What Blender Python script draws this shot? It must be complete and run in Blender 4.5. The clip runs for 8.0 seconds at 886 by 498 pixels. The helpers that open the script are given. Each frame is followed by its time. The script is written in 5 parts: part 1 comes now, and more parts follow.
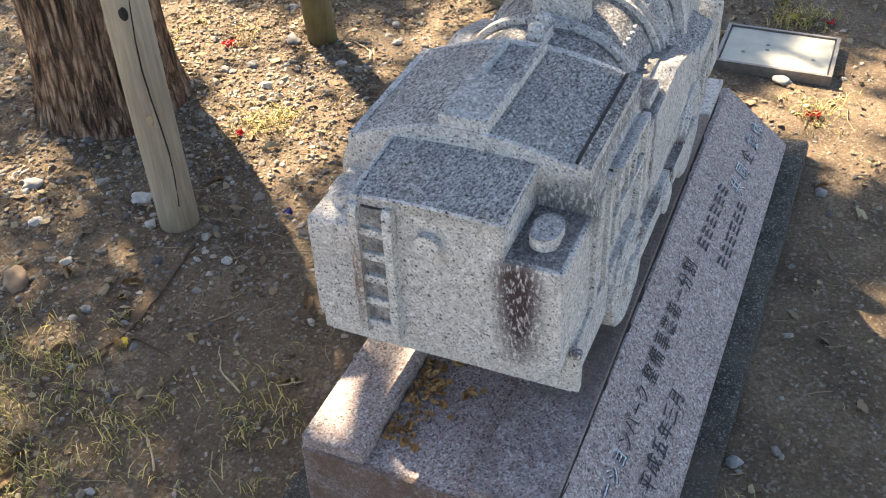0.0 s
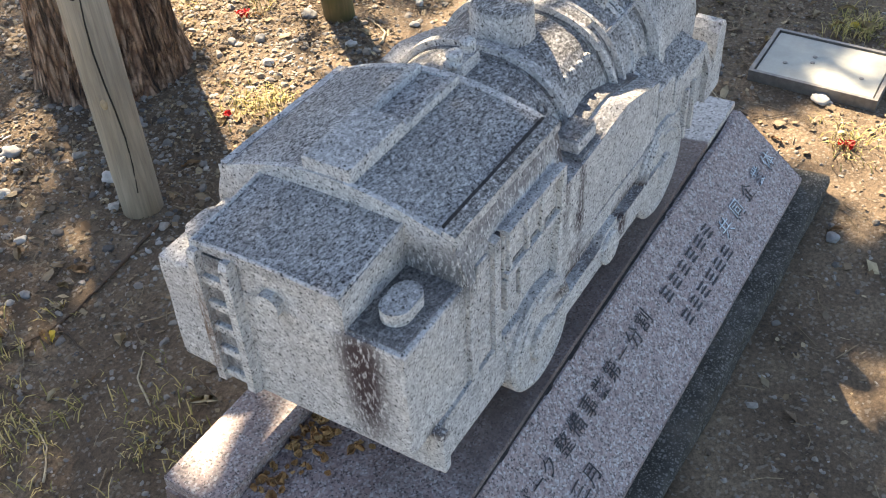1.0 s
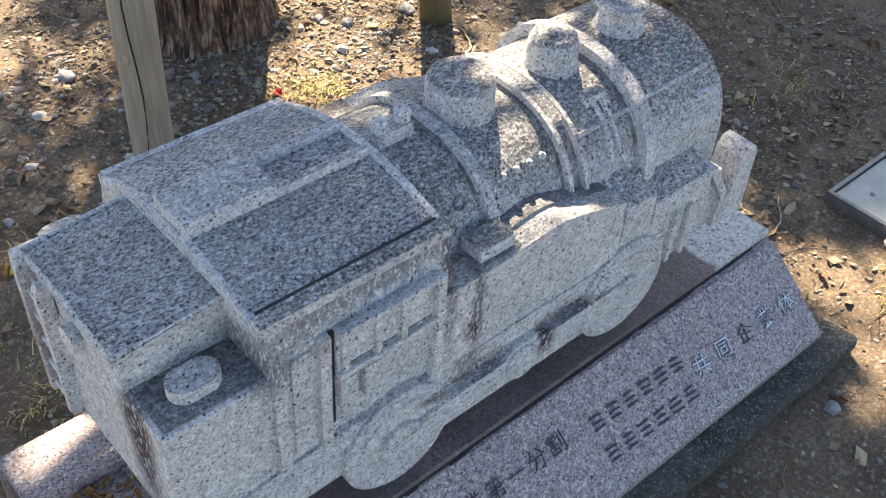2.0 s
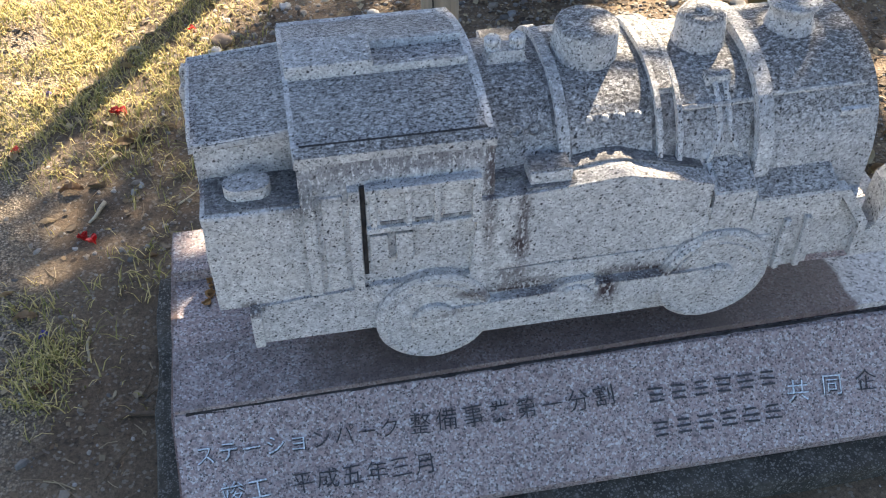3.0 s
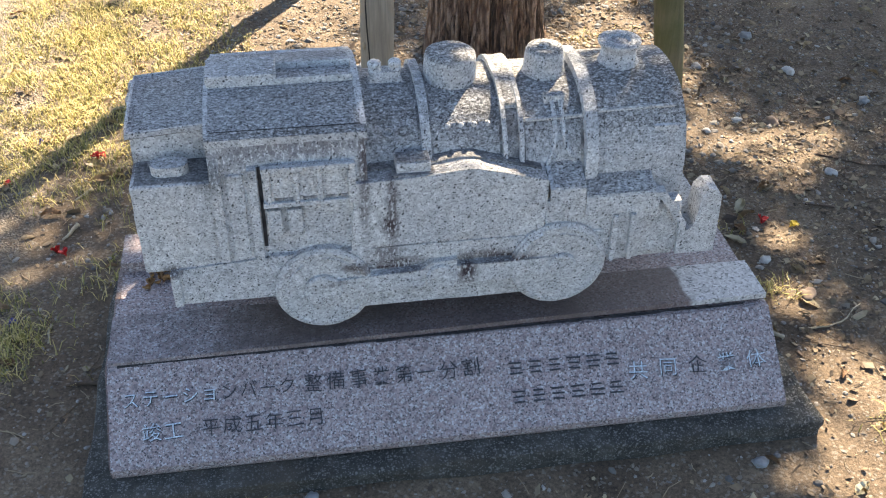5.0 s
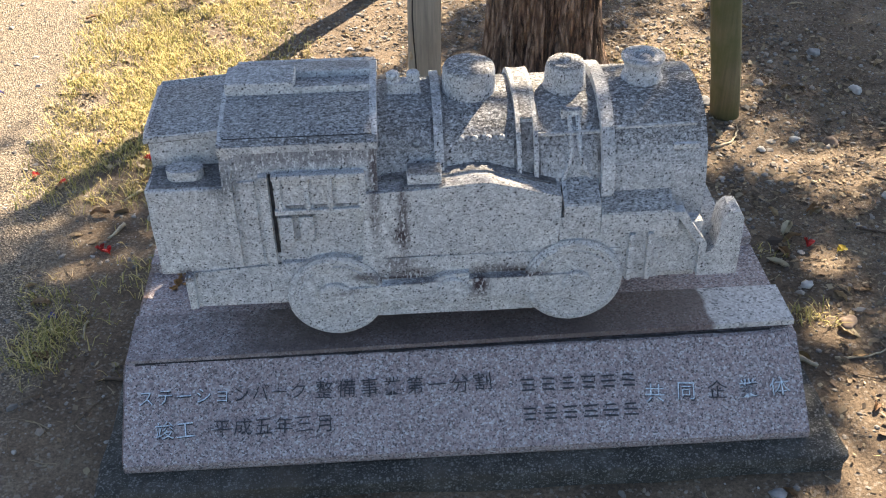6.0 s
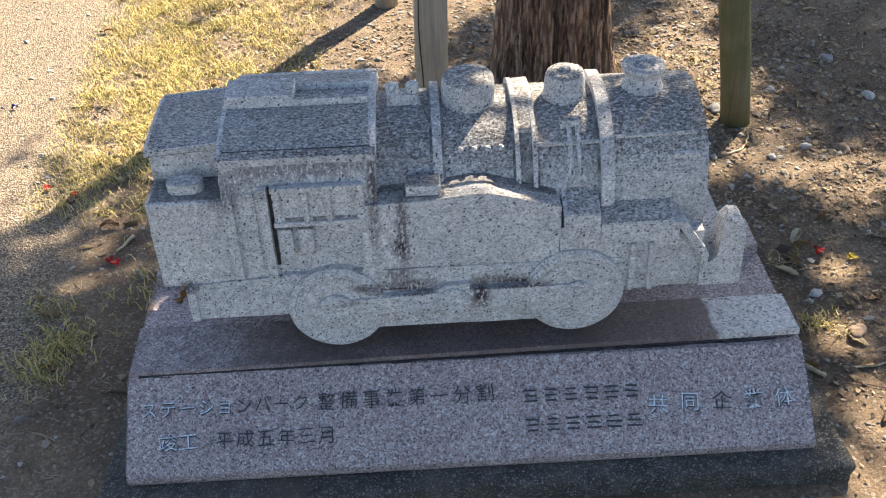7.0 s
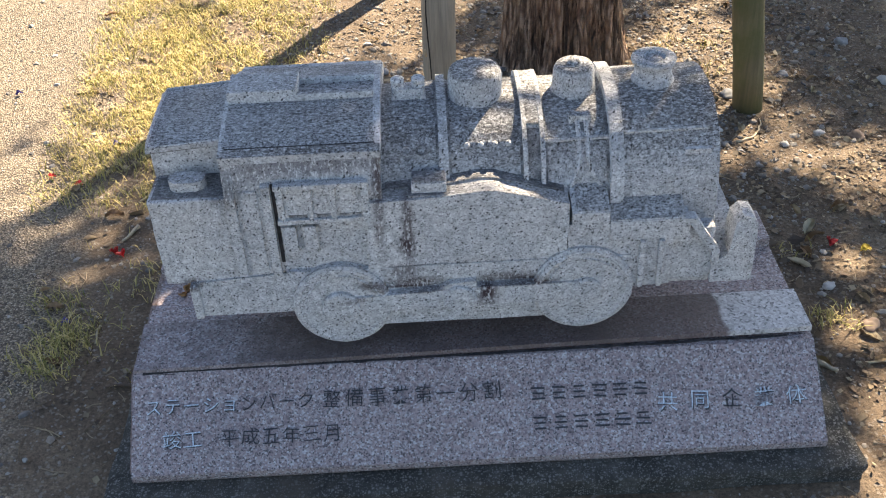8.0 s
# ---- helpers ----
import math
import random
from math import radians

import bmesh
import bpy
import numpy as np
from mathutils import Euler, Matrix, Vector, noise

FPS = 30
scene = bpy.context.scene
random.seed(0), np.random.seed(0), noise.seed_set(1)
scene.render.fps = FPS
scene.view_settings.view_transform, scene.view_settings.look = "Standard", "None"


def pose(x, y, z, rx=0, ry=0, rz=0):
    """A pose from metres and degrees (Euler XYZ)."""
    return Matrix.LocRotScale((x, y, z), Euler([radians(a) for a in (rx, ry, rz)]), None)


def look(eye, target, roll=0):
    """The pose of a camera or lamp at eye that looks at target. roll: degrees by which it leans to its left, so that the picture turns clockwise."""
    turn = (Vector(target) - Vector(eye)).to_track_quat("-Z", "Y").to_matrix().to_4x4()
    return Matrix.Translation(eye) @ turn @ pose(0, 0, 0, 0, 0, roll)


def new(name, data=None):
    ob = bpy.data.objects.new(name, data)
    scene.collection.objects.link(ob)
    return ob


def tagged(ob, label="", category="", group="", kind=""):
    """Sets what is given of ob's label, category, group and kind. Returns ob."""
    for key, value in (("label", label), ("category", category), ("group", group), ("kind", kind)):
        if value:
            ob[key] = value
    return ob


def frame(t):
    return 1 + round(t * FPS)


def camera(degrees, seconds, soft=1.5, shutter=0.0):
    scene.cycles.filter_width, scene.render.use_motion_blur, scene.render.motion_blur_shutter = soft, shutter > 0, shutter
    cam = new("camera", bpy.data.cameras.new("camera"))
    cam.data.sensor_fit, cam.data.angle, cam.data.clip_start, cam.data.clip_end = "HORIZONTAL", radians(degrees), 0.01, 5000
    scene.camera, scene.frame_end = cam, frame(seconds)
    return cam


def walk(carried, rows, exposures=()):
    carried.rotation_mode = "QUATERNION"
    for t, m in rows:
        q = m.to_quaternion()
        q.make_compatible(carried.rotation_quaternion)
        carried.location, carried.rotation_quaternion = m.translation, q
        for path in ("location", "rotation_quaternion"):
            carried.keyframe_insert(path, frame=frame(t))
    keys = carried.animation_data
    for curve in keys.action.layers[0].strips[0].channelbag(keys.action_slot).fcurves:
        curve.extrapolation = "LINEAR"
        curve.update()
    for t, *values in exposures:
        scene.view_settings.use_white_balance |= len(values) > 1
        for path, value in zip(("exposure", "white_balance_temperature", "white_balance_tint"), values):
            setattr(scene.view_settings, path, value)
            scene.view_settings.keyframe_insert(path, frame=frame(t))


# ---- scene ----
cam = camera(45.7, 8.0, soft=1.1)
PATH = [
    (0, (-0.939, -0.121, 1.486), (0.485, 0.532, 0.242), -2.8),
    (0.5, (-0.773, -0.17, 1.484), (0.616, 0.509, 0.216), -3.2),
    (1, (-0.575, -0.33, 1.487), (0.682, 0.499, 0.171), -3.3),
    (1.2, (-0.491, -0.397, 1.485), (0.745, 0.444, 0.156), -1.0),
    (2.3, (-0.026, -0.593, 1.543), (0.768, 0.61, 0.156), 2.4),
    (2.5, (0.066, -0.686, 1.548), (0.631, 0.651, 0.172), -1.6),
    (3, (0.235, -0.945, 1.563), (0.503, 0.472, 0.177), 0.2),
    (3.5, (0.233, -1.141, 1.583), (0.47, 0.399, 0.33), -0.3),
    (4, (0.206, -1.357, 1.579), (0.532, 0.171, 0.33), 4.1),
    (4.5, (0.248, -1.432, 1.595), (0.618, 0.1, 0.363), 3.2),
    (4.7, (0.311, -1.433, 1.597), (0.645, 0.125, 0.389), 1.9),
    (5.8, (0.552, -1.443, 1.599), (0.65, 0.173, 0.424), 0.1),
    (6, (0.567, -1.443, 1.6), (0.641, 0.174, 0.425), -1.1),
    (6.5, (0.585, -1.442, 1.599), (0.644, 0.18, 0.432), -1.5),
    (7, (0.614, -1.439, 1.603), (0.642, 0.188, 0.441), -2.4),
    (7.5, (0.637, -1.424, 1.609), (0.637, 0.201, 0.444), -3.3),
    (8, (0.625, -1.39, 1.62), (0.63, 0.209, 0.419), -2.9),
]
walk(cam, [(t, look(eye, target, roll)) for t, eye, target, roll in PATH], exposures=[(0.0, 2.6, 7700.0, 12.0), (2.5, 2.55, 7000.0, 12.0), (4.0, 2.43, 6900.0, 10.5), (4.5, 2.63, 6900.0, 10.0), (6.0, 2.3, 7000.0, 12.0), (8.0, 2.3, 7000.0, 12.0)])

# ---- light ----
SUN = Vector((0.63, 0.94, 1.0))  # towards the sun, per metre of height
world = bpy.data.worlds.new("sky")
scene.world = world
world.use_nodes = True
sky = world.node_tree.nodes.new("ShaderNodeTexSky")
sky.sky_type = "NISHITA"
sky.sun_disc = False
sky.ozone_density = 2.2
sky.sun_elevation = math.atan2(1.0, math.hypot(SUN.x, SUN.y))
sky.sun_rotation = math.atan2(SUN.x, SUN.y)
world.node_tree.links.new(sky.outputs[0], world.node_tree.nodes["Background"].inputs[0])
world.node_tree.nodes["Background"].inputs[1].default_value = 0.061
sun_data = bpy.data.lights.new("sun", "SUN")
sun_data.energy, sun_data.angle, sun_data.color = 5.0, radians(0.6), (1.0, 0.875, 0.69)
sun = new("sun", sun_data)
sun.matrix_world = look(SUN * 10, (0, 0, 0))


# ---- materials ----
LOCO = Vector((0.66, 0.38, 0.19))  # where the locomotive stands


class Mat:
    """A small node builder."""

    def __init__(self, name, rough=0.85, metal=0.0):
        self.m = bpy.data.materials.new(name)
        self.m.use_nodes = True
        self.t = self.m.node_tree
        self.b = self.t.nodes["Principled BSDF"]
        self.b.inputs["Roughness"].default_value = rough
        self.b.inputs["Metallic"].default_value = metal
        self.pos = self.node("ShaderNodeTexCoord").outputs["Object"]

    def node(self, kind, **values):
        n = self.t.nodes.new(kind)
        for k, v in values.items():
            n.inputs[k].default_value = v
        return n

    def link(self, a, b):
        self.t.links.new(a, b)

    def stretch(self, sx, sy, sz):
        n = self.node("ShaderNodeMapping", Scale=(sx, sy, sz))
        self.link(self.pos, n.inputs["Vector"])
        return n.outputs[0]

    def noise(self, scale, detail=4, rough=0.6, vec=None, distort=0.0):
        n = self.node("ShaderNodeTexNoise", Scale=scale, Detail=detail, Roughness=rough, Distortion=distort)
        self.link(vec or self.pos, n.inputs["Vector"])
        return n.outputs["Fac"]

    def cells(self, scale, vec=None, output="Color", feature="F1"):
        n = self.node("ShaderNodeTexVoronoi", Scale=scale)
        n.feature = feature
        self.link(vec or self.pos, n.inputs["Vector"])
        if output == "Color":
            s = self.node("ShaderNodeSeparateColor")
            self.link(n.outputs["Color"], s.inputs[0])
            return s.outputs[0]
        return n.outputs["Distance"]

    def ramp(self, fac, *stops, constant=False):
        n = self.node("ShaderNodeValToRGB")
        r = n.color_ramp
        if constant:
            r.interpolation = "CONSTANT"
        while len(r.elements) < len(stops):
            r.elements.new(0.5)
        for e, (p, c) in zip(r.elements, stops):
            e.position = p
            e.color = (*(c if not isinstance(c, (int, float)) else (c, c, c)), 1)
        self.link(fac, n.inputs[0])
        return n.outputs[0]

    def mix(self, fac, a, b, mode="MIX"):
        n = self.node("ShaderNodeMix")
        n.data_type, n.blend_type = "RGBA", mode
        for v, i in ((fac, 0), (a, 6), (b, 7)):
            if isinstance(v, (int, float)):
                n.inputs[i].default_value = v
            elif isinstance(v, tuple):
                n.inputs[i].default_value = (*v, 1)
            else:
                self.link(v, n.inputs[i])
        return n.outputs[2]

    def math(self, op, a, b=0.0):
        n = self.node("ShaderNodeMath")
        n.operation = op
        for v, i in ((a, 0), (b, 1)):
            if isinstance(v, (int, float)):
                n.inputs[i].default_value = v
            else:
                self.link(v, n.inputs[i])
        return n.outputs[0]

    def blot(self, centre, half, soft=0.5):
        """1 inside an ellipsoid, falling to 0 at its rim."""
        n = self.node("ShaderNodeMapping", Location=tuple(-c / h for c, h in zip(centre, half)), Scale=tuple(1 / h for h in half))
        self.link(self.pos, n.inputs["Vector"])
        d = self.node("ShaderNodeVectorMath")
        d.operation = "LENGTH"
        self.link(n.outputs[0], d.inputs[0])
        r = self.node("ShaderNodeMapRange", **{"From Min": 1.0, "From Max": soft})
        self.link(d.outputs["Value"], r.inputs["Value"])
        return r.outputs[0]

    def finish(self, colour, height=None, strength=0.4, distance=0.002, rough=None):
        if isinstance(colour, tuple):
            self.b.inputs["Base Color"].default_value = (*colour, 1)
        else:
            self.link(colour, self.b.inputs["Base Color"])
        if height is not None:
            n = self.node("ShaderNodeBump", Strength=strength, Distance=distance)
            self.link(height, n.inputs["Height"])
            self.link(n.outputs[0], self.b.inputs["Normal"])
        if rough is not None:
            self.link(rough, self.b.inputs["Roughness"])
        return self.m


def grey_granite(name, stains=(), dirt_shade=0.0, tooled=0.0, crust=0.72):
    m = Mat(name, 0.9)
    base = m.ramp(m.noise(9, 5), (0.3, (0.52, 0.52, 0.525)), (0.7, (0.65, 0.645, 0.63)))
    grains = m.ramp(m.cells(330), (0.0, 0.52), (0.3, 0.9), (0.8, 1.06), (1.0, 1.3))
    col = m.mix(0.9, base, grains, "MULTIPLY")
    cloud = m.ramp(m.noise(70, 4, 0.7), (0.38, 0.72), (0.6, 1.06))
    col = m.mix(0.8, col, cloud, "MULTIPLY")
    wob = m.noise(190, 3)
    v = m.node("ShaderNodeVectorMath")
    v.operation = "MULTIPLY_ADD"
    v.inputs[1].default_value = (1, 1, 1)
    m.link(m.pos, v.inputs[0])
    sc = m.node("ShaderNodeVectorMath")
    sc.operation = "SCALE"
    sc.inputs["Scale"].default_value = 0.009
    m.link(wob, sc.inputs[0])
    m.link(sc.outputs[0], v.inputs[2])
    for scale, share, amount in ((175, 0.1, 0.97), (270, 0.14, 0.95), (430, 0.15, 0.85)):
        pick = m.ramp(m.cells(scale, v.outputs[0]), (0.0, 1.0), (share, 0.0), constant=True)
        near = m.ramp(m.cells(scale, v.outputs[0], "Distance"), (0.3, 1.0), (0.4, 0.0))
        col = m.mix(m.math("MULTIPLY", m.mix(1.0, pick, near, "MULTIPLY"), amount), col, (0.022, 0.022, 0.026))
    wash = m.ramp(m.noise(3.5, 6, 0.65), (0.45, 0.0), (0.75, 0.5))
    col = m.mix(m.math("MULTIPLY", wash, 0.5), col, (0.36, 0.33, 0.29))
    height = m.math("ADD", m.noise(300, 3), m.math("MULTIPLY", m.cells(150, None, "Distance"), 0.5))
    up = m.node("ShaderNodeSeparateXYZ")
    m.link(m.node("ShaderNodeNewGeometry").outputs["Normal"], up.inputs[0])
    lichen = m.ramp(up.outputs[2], (0.25, 0.0), (0.75, 1.0))
    patchy = m.ramp(m.noise(1.0, 6, 0.75, m.stretch(115, 170, 170)), (0.4, 0.0), (0.54, 1.0))
    broad = m.ramp(m.noise(6, 5, 0.65), (0.3, 0.5), (0.62, 1.0))
    patchy = m.math("MULTIPLY", patchy, broad)
    tone = m.ramp(m.noise(5, 4), (0.35, (0.075, 0.06, 0.048)), (0.65, (0.055, 0.054, 0.055)))
    col = m.mix(m.math("MULTIPLY", m.math("MULTIPLY", lichen, patchy), crust), col, tone)
    height = m.math("SUBTRACT", height, m.math("MULTIPLY", m.math("MULTIPLY", lichen, patchy), 0.8))
    if tooled:
        pits = m.noise(1.0, 5, 0.72, m.stretch(165, 265, 265))
        pits = m.ramp(pits, (0.525, 0.0), (0.555, 1.0))
        big = m.ramp(m.noise(8, 5, 0.7), (0.3, 0.5), (0.6, 1.0))
        big = m.math("MULTIPLY", big, m.ramp(up.outputs[2], (0.1, 0.12), (0.6, 1.0)))
        col = m.mix(m.math("MULTIPLY", m.math("MULTIPLY", pits, big), tooled), col, (0.02, 0.019, 0.021))
        height = m.math("SUBTRACT", height, m.math("MULTIPLY", pits, 2.2))
    # darkens for dirt, and on some parts for shade put into the colour
    if dirt_shade:
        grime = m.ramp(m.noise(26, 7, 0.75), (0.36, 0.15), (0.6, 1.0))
        col = m.mix(m.math("MULTIPLY", grime, dirt_shade), col, (0.05, 0.048, 0.052))
    for centre, half, colour, amount in stains:
        run = m.ramp(m.noise(1.0, 5, 0.75, m.stretch(190, 190, 75)), (0.41, 0.0), (0.49, 1.0))
        col = m.mix(m.math("MULTIPLY", m.math("MULTIPLY", m.blot(Vector(centre) - LOCO, half, 0.3), run), amount), col, colour)
    return m.finish(col, height, 0.6, 0.002)


RUST = (0.05, 0.03, 0.032)
STAINS = [
    ((0.1, 0.245, 0.49), (0.06, 0.048, 0.14), RUST, 1.0), ((0.1, 0.25, 0.545), (0.06, 0.045, 0.06), RUST, 0.95),
    ((0.1, 0.49, 0.5), (0.05, 0.02, 0.14), (0.17, 0.11, 0.08), 0.85), ((0.155, 0.17, 0.392), (0.03, 0.05, 0.015), RUST, 0.8),
    ((0.24, 0.2, 0.59), (0.05, 0.1, 0.05), (0.1, 0.1, 0.1), 0.8), ((0.516, 0.17, 0.52), (0.014, 0.06, 0.12), RUST, 0.6),
    ((0.568, 0.17, 0.5), (0.016, 0.06, 0.13), RUST, 0.75), ((0.55, 0.17, 0.4), (0.05, 0.06, 0.022), RUST, 0.6),
    ((0.57, 0.15, 0.372), (0.09, 0.06, 0.02), RUST, 1.0), ((0.71, 0.15, 0.352), (0.028, 0.06, 0.05), RUST, 1.0), ((0.76, 0.15, 0.375), (0.08, 0.06, 0.016), RUST, 0.9), ((0.49, 0.15, 0.375), (0.04, 0.06, 0.014), RUST, 0.8), ((0.56, 0.16, 0.361), (0.09, 0.06, 0.006), RUST, 1.0), ((0.79, 0.16, 0.366), (0.09, 0.06, 0.006), RUST, 1.0), ((0.562, 0.17, 0.46), (0.024, 0.06, 0.03), RUST, 0.9),
    ((0.45, 0.15, 0.345), (0.05, 0.06, 0.008), RUST, 0.6), ((0.39, 0.19, 0.632), (0.26, 0.06, 0.035), (0.1, 0.09, 0.1), 0.7), ((0.52, 0.19, 0.6), (0.014, 0.05, 0.08), (0.08, 0.06, 0.06), 0.95), ((0.3, 0.25, 0.6), (0.09, 0.12, 0.04), (0.09, 0.09, 0.095), 0.6)]
STONE = grey_granite("grey speckled granite", STAINS, crust=0.2)
CRUSTY = grey_granite("crusted grey granite", STAINS, crust=0.65)
TOOLED = grey_granite("weathered tooled granite", dirt_shade=0.08, tooled=0.85, crust=0.55)
GRIMY_SHADE = grey_granite("granite darkened for grime and shade", dirt_shade=0.84, tooled=0.6)
CREASE_OUTLINE = grey_granite("dark outline of grime and crease shade", dirt_shade=0.75, tooled=0.6, crust=0.6)
LADDER_BACK = grey_granite("stained granite", dirt_shade=0.85)
BOILER = grey_granite("weathered boiler granite", dirt_shade=0.06, tooled=0.75, crust=0.88)


def pink_granite(name, wet=0.0, brown=0.0, clean=0.0):
    m = Mat(name, 0.6)
    col = m.ramp(m.cells(300), (0.0, (0.03, 0.028, 0.032)), (0.1, (0.12, 0.1, 0.105)), (0.35, (0.27, 0.205, 0.2)), (0.6, (0.36, 0.27, 0.255)),
                 (0.85, (0.4, 0.37, 0.365)), (1.0, (0.62, 0.6, 0.6)))
    col = m.mix(0.3, col, m.ramp(m.cells(120), (0.0, (0.2, 0.155, 0.155)), (0.5, (0.33, 0.25, 0.24)), (1.0, (0.42, 0.39, 0.385))))
    col = m.mix(0.6, col, m.ramp(m.noise(6, 5), (0.3, 0.8), (0.7, 1.1)), "MULTIPLY")
    for scale, share in ((210, 0.1), (330, 0.13)):
        pick = m.ramp(m.cells(scale), (0.0, 1.0), (share, 0.0), constant=True)
        near = m.ramp(m.cells(scale, None, "Distance"), (0.32, 1.0), (0.44, 0.0))
        col = m.mix(m.math("MULTIPLY", m.mix(1.0, pick, near, "MULTIPLY"), 0.9), col, (0.03, 0.028, 0.03))
    if wet:
        blotch = m.ramp(m.noise(7, 6, 0.65), (0.35, 0.0), (0.62, 1.0))
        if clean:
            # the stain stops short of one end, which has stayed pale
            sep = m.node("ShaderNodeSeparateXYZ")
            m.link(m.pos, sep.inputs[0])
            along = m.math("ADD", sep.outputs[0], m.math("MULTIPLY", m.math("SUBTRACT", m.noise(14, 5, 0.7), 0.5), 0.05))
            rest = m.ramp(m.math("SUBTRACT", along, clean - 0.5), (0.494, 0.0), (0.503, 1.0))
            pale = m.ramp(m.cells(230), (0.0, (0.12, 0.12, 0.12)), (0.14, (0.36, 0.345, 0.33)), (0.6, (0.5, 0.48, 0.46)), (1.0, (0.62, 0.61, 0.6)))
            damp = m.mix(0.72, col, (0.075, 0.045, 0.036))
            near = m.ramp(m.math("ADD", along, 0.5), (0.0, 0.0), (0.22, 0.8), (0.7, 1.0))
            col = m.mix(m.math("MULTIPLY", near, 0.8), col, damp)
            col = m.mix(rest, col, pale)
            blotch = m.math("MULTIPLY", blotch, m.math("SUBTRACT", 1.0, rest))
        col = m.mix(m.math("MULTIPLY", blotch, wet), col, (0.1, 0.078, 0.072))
    if brown:
        col = m.mix(m.math("MULTIPLY", m.ramp(m.noise(30, 6, 0.7), (0.3, 0.2), (0.6, 1.0)), brown), col, (0.15, 0.085, 0.06))
    return m.finish(col, m.noise(220, 4), 0.3 + brown * 0.7, 0.0015 + brown * 0.004)


PINK = pink_granite("pink granite")
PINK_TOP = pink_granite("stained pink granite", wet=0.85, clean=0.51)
KERB = pink_granite("beige granite", wet=0.2)
PINK_ROUGH = pink_granite("rough brown granite", brown=0.9)


def plain(name, colour, rough=0.8, vary=0.3, scale=60, metal=0.0, bump=0.3):
    m = Mat(name, rough, metal)
    f = m.noise(scale, 5, 0.65)
    lo, hi = tuple(c * (1 - vary) for c in colour), tuple(min(1, c * (1 + vary)) for c in colour)
    return m.finish(m.ramp(f, (0.3, lo), (0.7, hi)), f, bump, 0.002)


def concrete():
    m = Mat("weathered dark concrete", 0.97)
    col = m.ramp(m.noise(14, 8, 0.75), (0.3, (0.018, 0.018, 0.015)), (0.5, (0.05, 0.048, 0.042)), (0.72, (0.12, 0.115, 0.1)))
    for scale, share in ((140, 0.2), (230, 0.3), (380, 0.25)):
        pick = m.ramp(m.cells(scale), (0.0, 0.0), (1 - share, 1.0), constant=True)
        near = m.ramp(m.cells(scale, None, "Distance"), (0.3, 1.0), (0.5, 0.0))
        col = m.mix(m.math("MULTIPLY", m.mix(1.0, pick, near, "MULTIPLY"), 0.6), col, (0.24, 0.235, 0.22))
    col = m.mix(m.math("MULTIPLY", m.ramp(m.noise(5, 6, 0.7), (0.5, 0.0), (0.7, 1.0)), 0.7), col, (0.1, 0.08, 0.06))
    return m.finish(col, m.noise(110, 6, 0.75), 1.0, 0.006)


def ground_material():
    m = Mat("bare soil with a gravel path", 0.97)
    soil = m.ramp(m.noise(5, 8, 0.65), (0.3, (0.066, 0.045, 0.028)), (0.5, (0.125, 0.088, 0.056)), (0.72, (0.2, 0.148, 0.096)))
    soil = m.mix(0.75, soil, m.ramp(m.noise(120, 6, 0.8), (0.34, 0.2), (0.66, 1.6)), "MULTIPLY")
    crumbs = m.ramp(m.cells(170), (0.0, 1.0), (0.1, 0.0), constant=True)
    soil = m.mix(m.math("MULTIPLY", crumbs, 0.35), soil, (0.3, 0.27, 0.23))
    chips = m.ramp(m.cells(210), (0.0, (0.08, 0.062, 0.048)), (0.3, (0.2, 0.158, 0.11)), (0.8, (0.36, 0.285, 0.2)), (1.0, (0.48, 0.4, 0.31)))
    chips = m.mix(0.8, chips, m.ramp(m.cells(210, None, "Distance"), (0.3, 1.0), (0.7, 0.25)), "MULTIPLY")
    sep = m.node("ShaderNodeSeparateXYZ")
    m.link(m.pos, sep.inputs[0])
    edge = m.math("ADD", m.math("ADD", sep.outputs[0], 0.33), m.math("ADD", m.math("MULTIPLY", sep.outputs[1], 0.055), m.math("MULTIPLY", m.math("SUBTRACT", m.noise(3.2, 6, 0.7), 0.5), 0.5)))
    path = m.ramp(m.math("MULTIPLY_ADD", edge, -4.0), (0.0, 0.0), (0.5, 1.0))
    col = m.mix(path, soil, chips)
    height = m.mix(path, m.noise(90, 6, 0.7), m.cells(210, None, "Distance"))
    return m.finish(col, height, 0.9, 0.006)


def bark():
    m = Mat("furrowed reddish brown bark", 0.95)
    furrow = m.noise(1.0, 5, 0.65, m.stretch(46, 46, 6), 0.8)
    furrow = m.ramp(furrow, (0.36, 0.0), (0.5, 1.0))
    flakes = m.ramp(m.cells(1.0, m.stretch(70, 70, 17), "Distance"), (0.35, 1.0), (0.8, 0.2))
    h = m.mix(0.8, furrow, flakes, "MULTIPLY")
    col = m.ramp(h, (0.0, (0.02, 0.012, 0.009)), (0.35, (0.13, 0.072, 0.046)), (0.7, (0.27, 0.165, 0.108)), (1.0, (0.37, 0.25, 0.175)))
    col = m.mix(0.7, col, m.ramp(m.noise(110, 5, 0.75), (0.3, 0.5), (0.7, 1.35)), "MULTIPLY")
    col = m.mix(m.ramp(m.noise(5, 4), (0.45, 0.0), (0.75, 0.5)), col, (0.16, 0.13, 0.1))
    return m.finish(col, h, 1.0, 0.022)


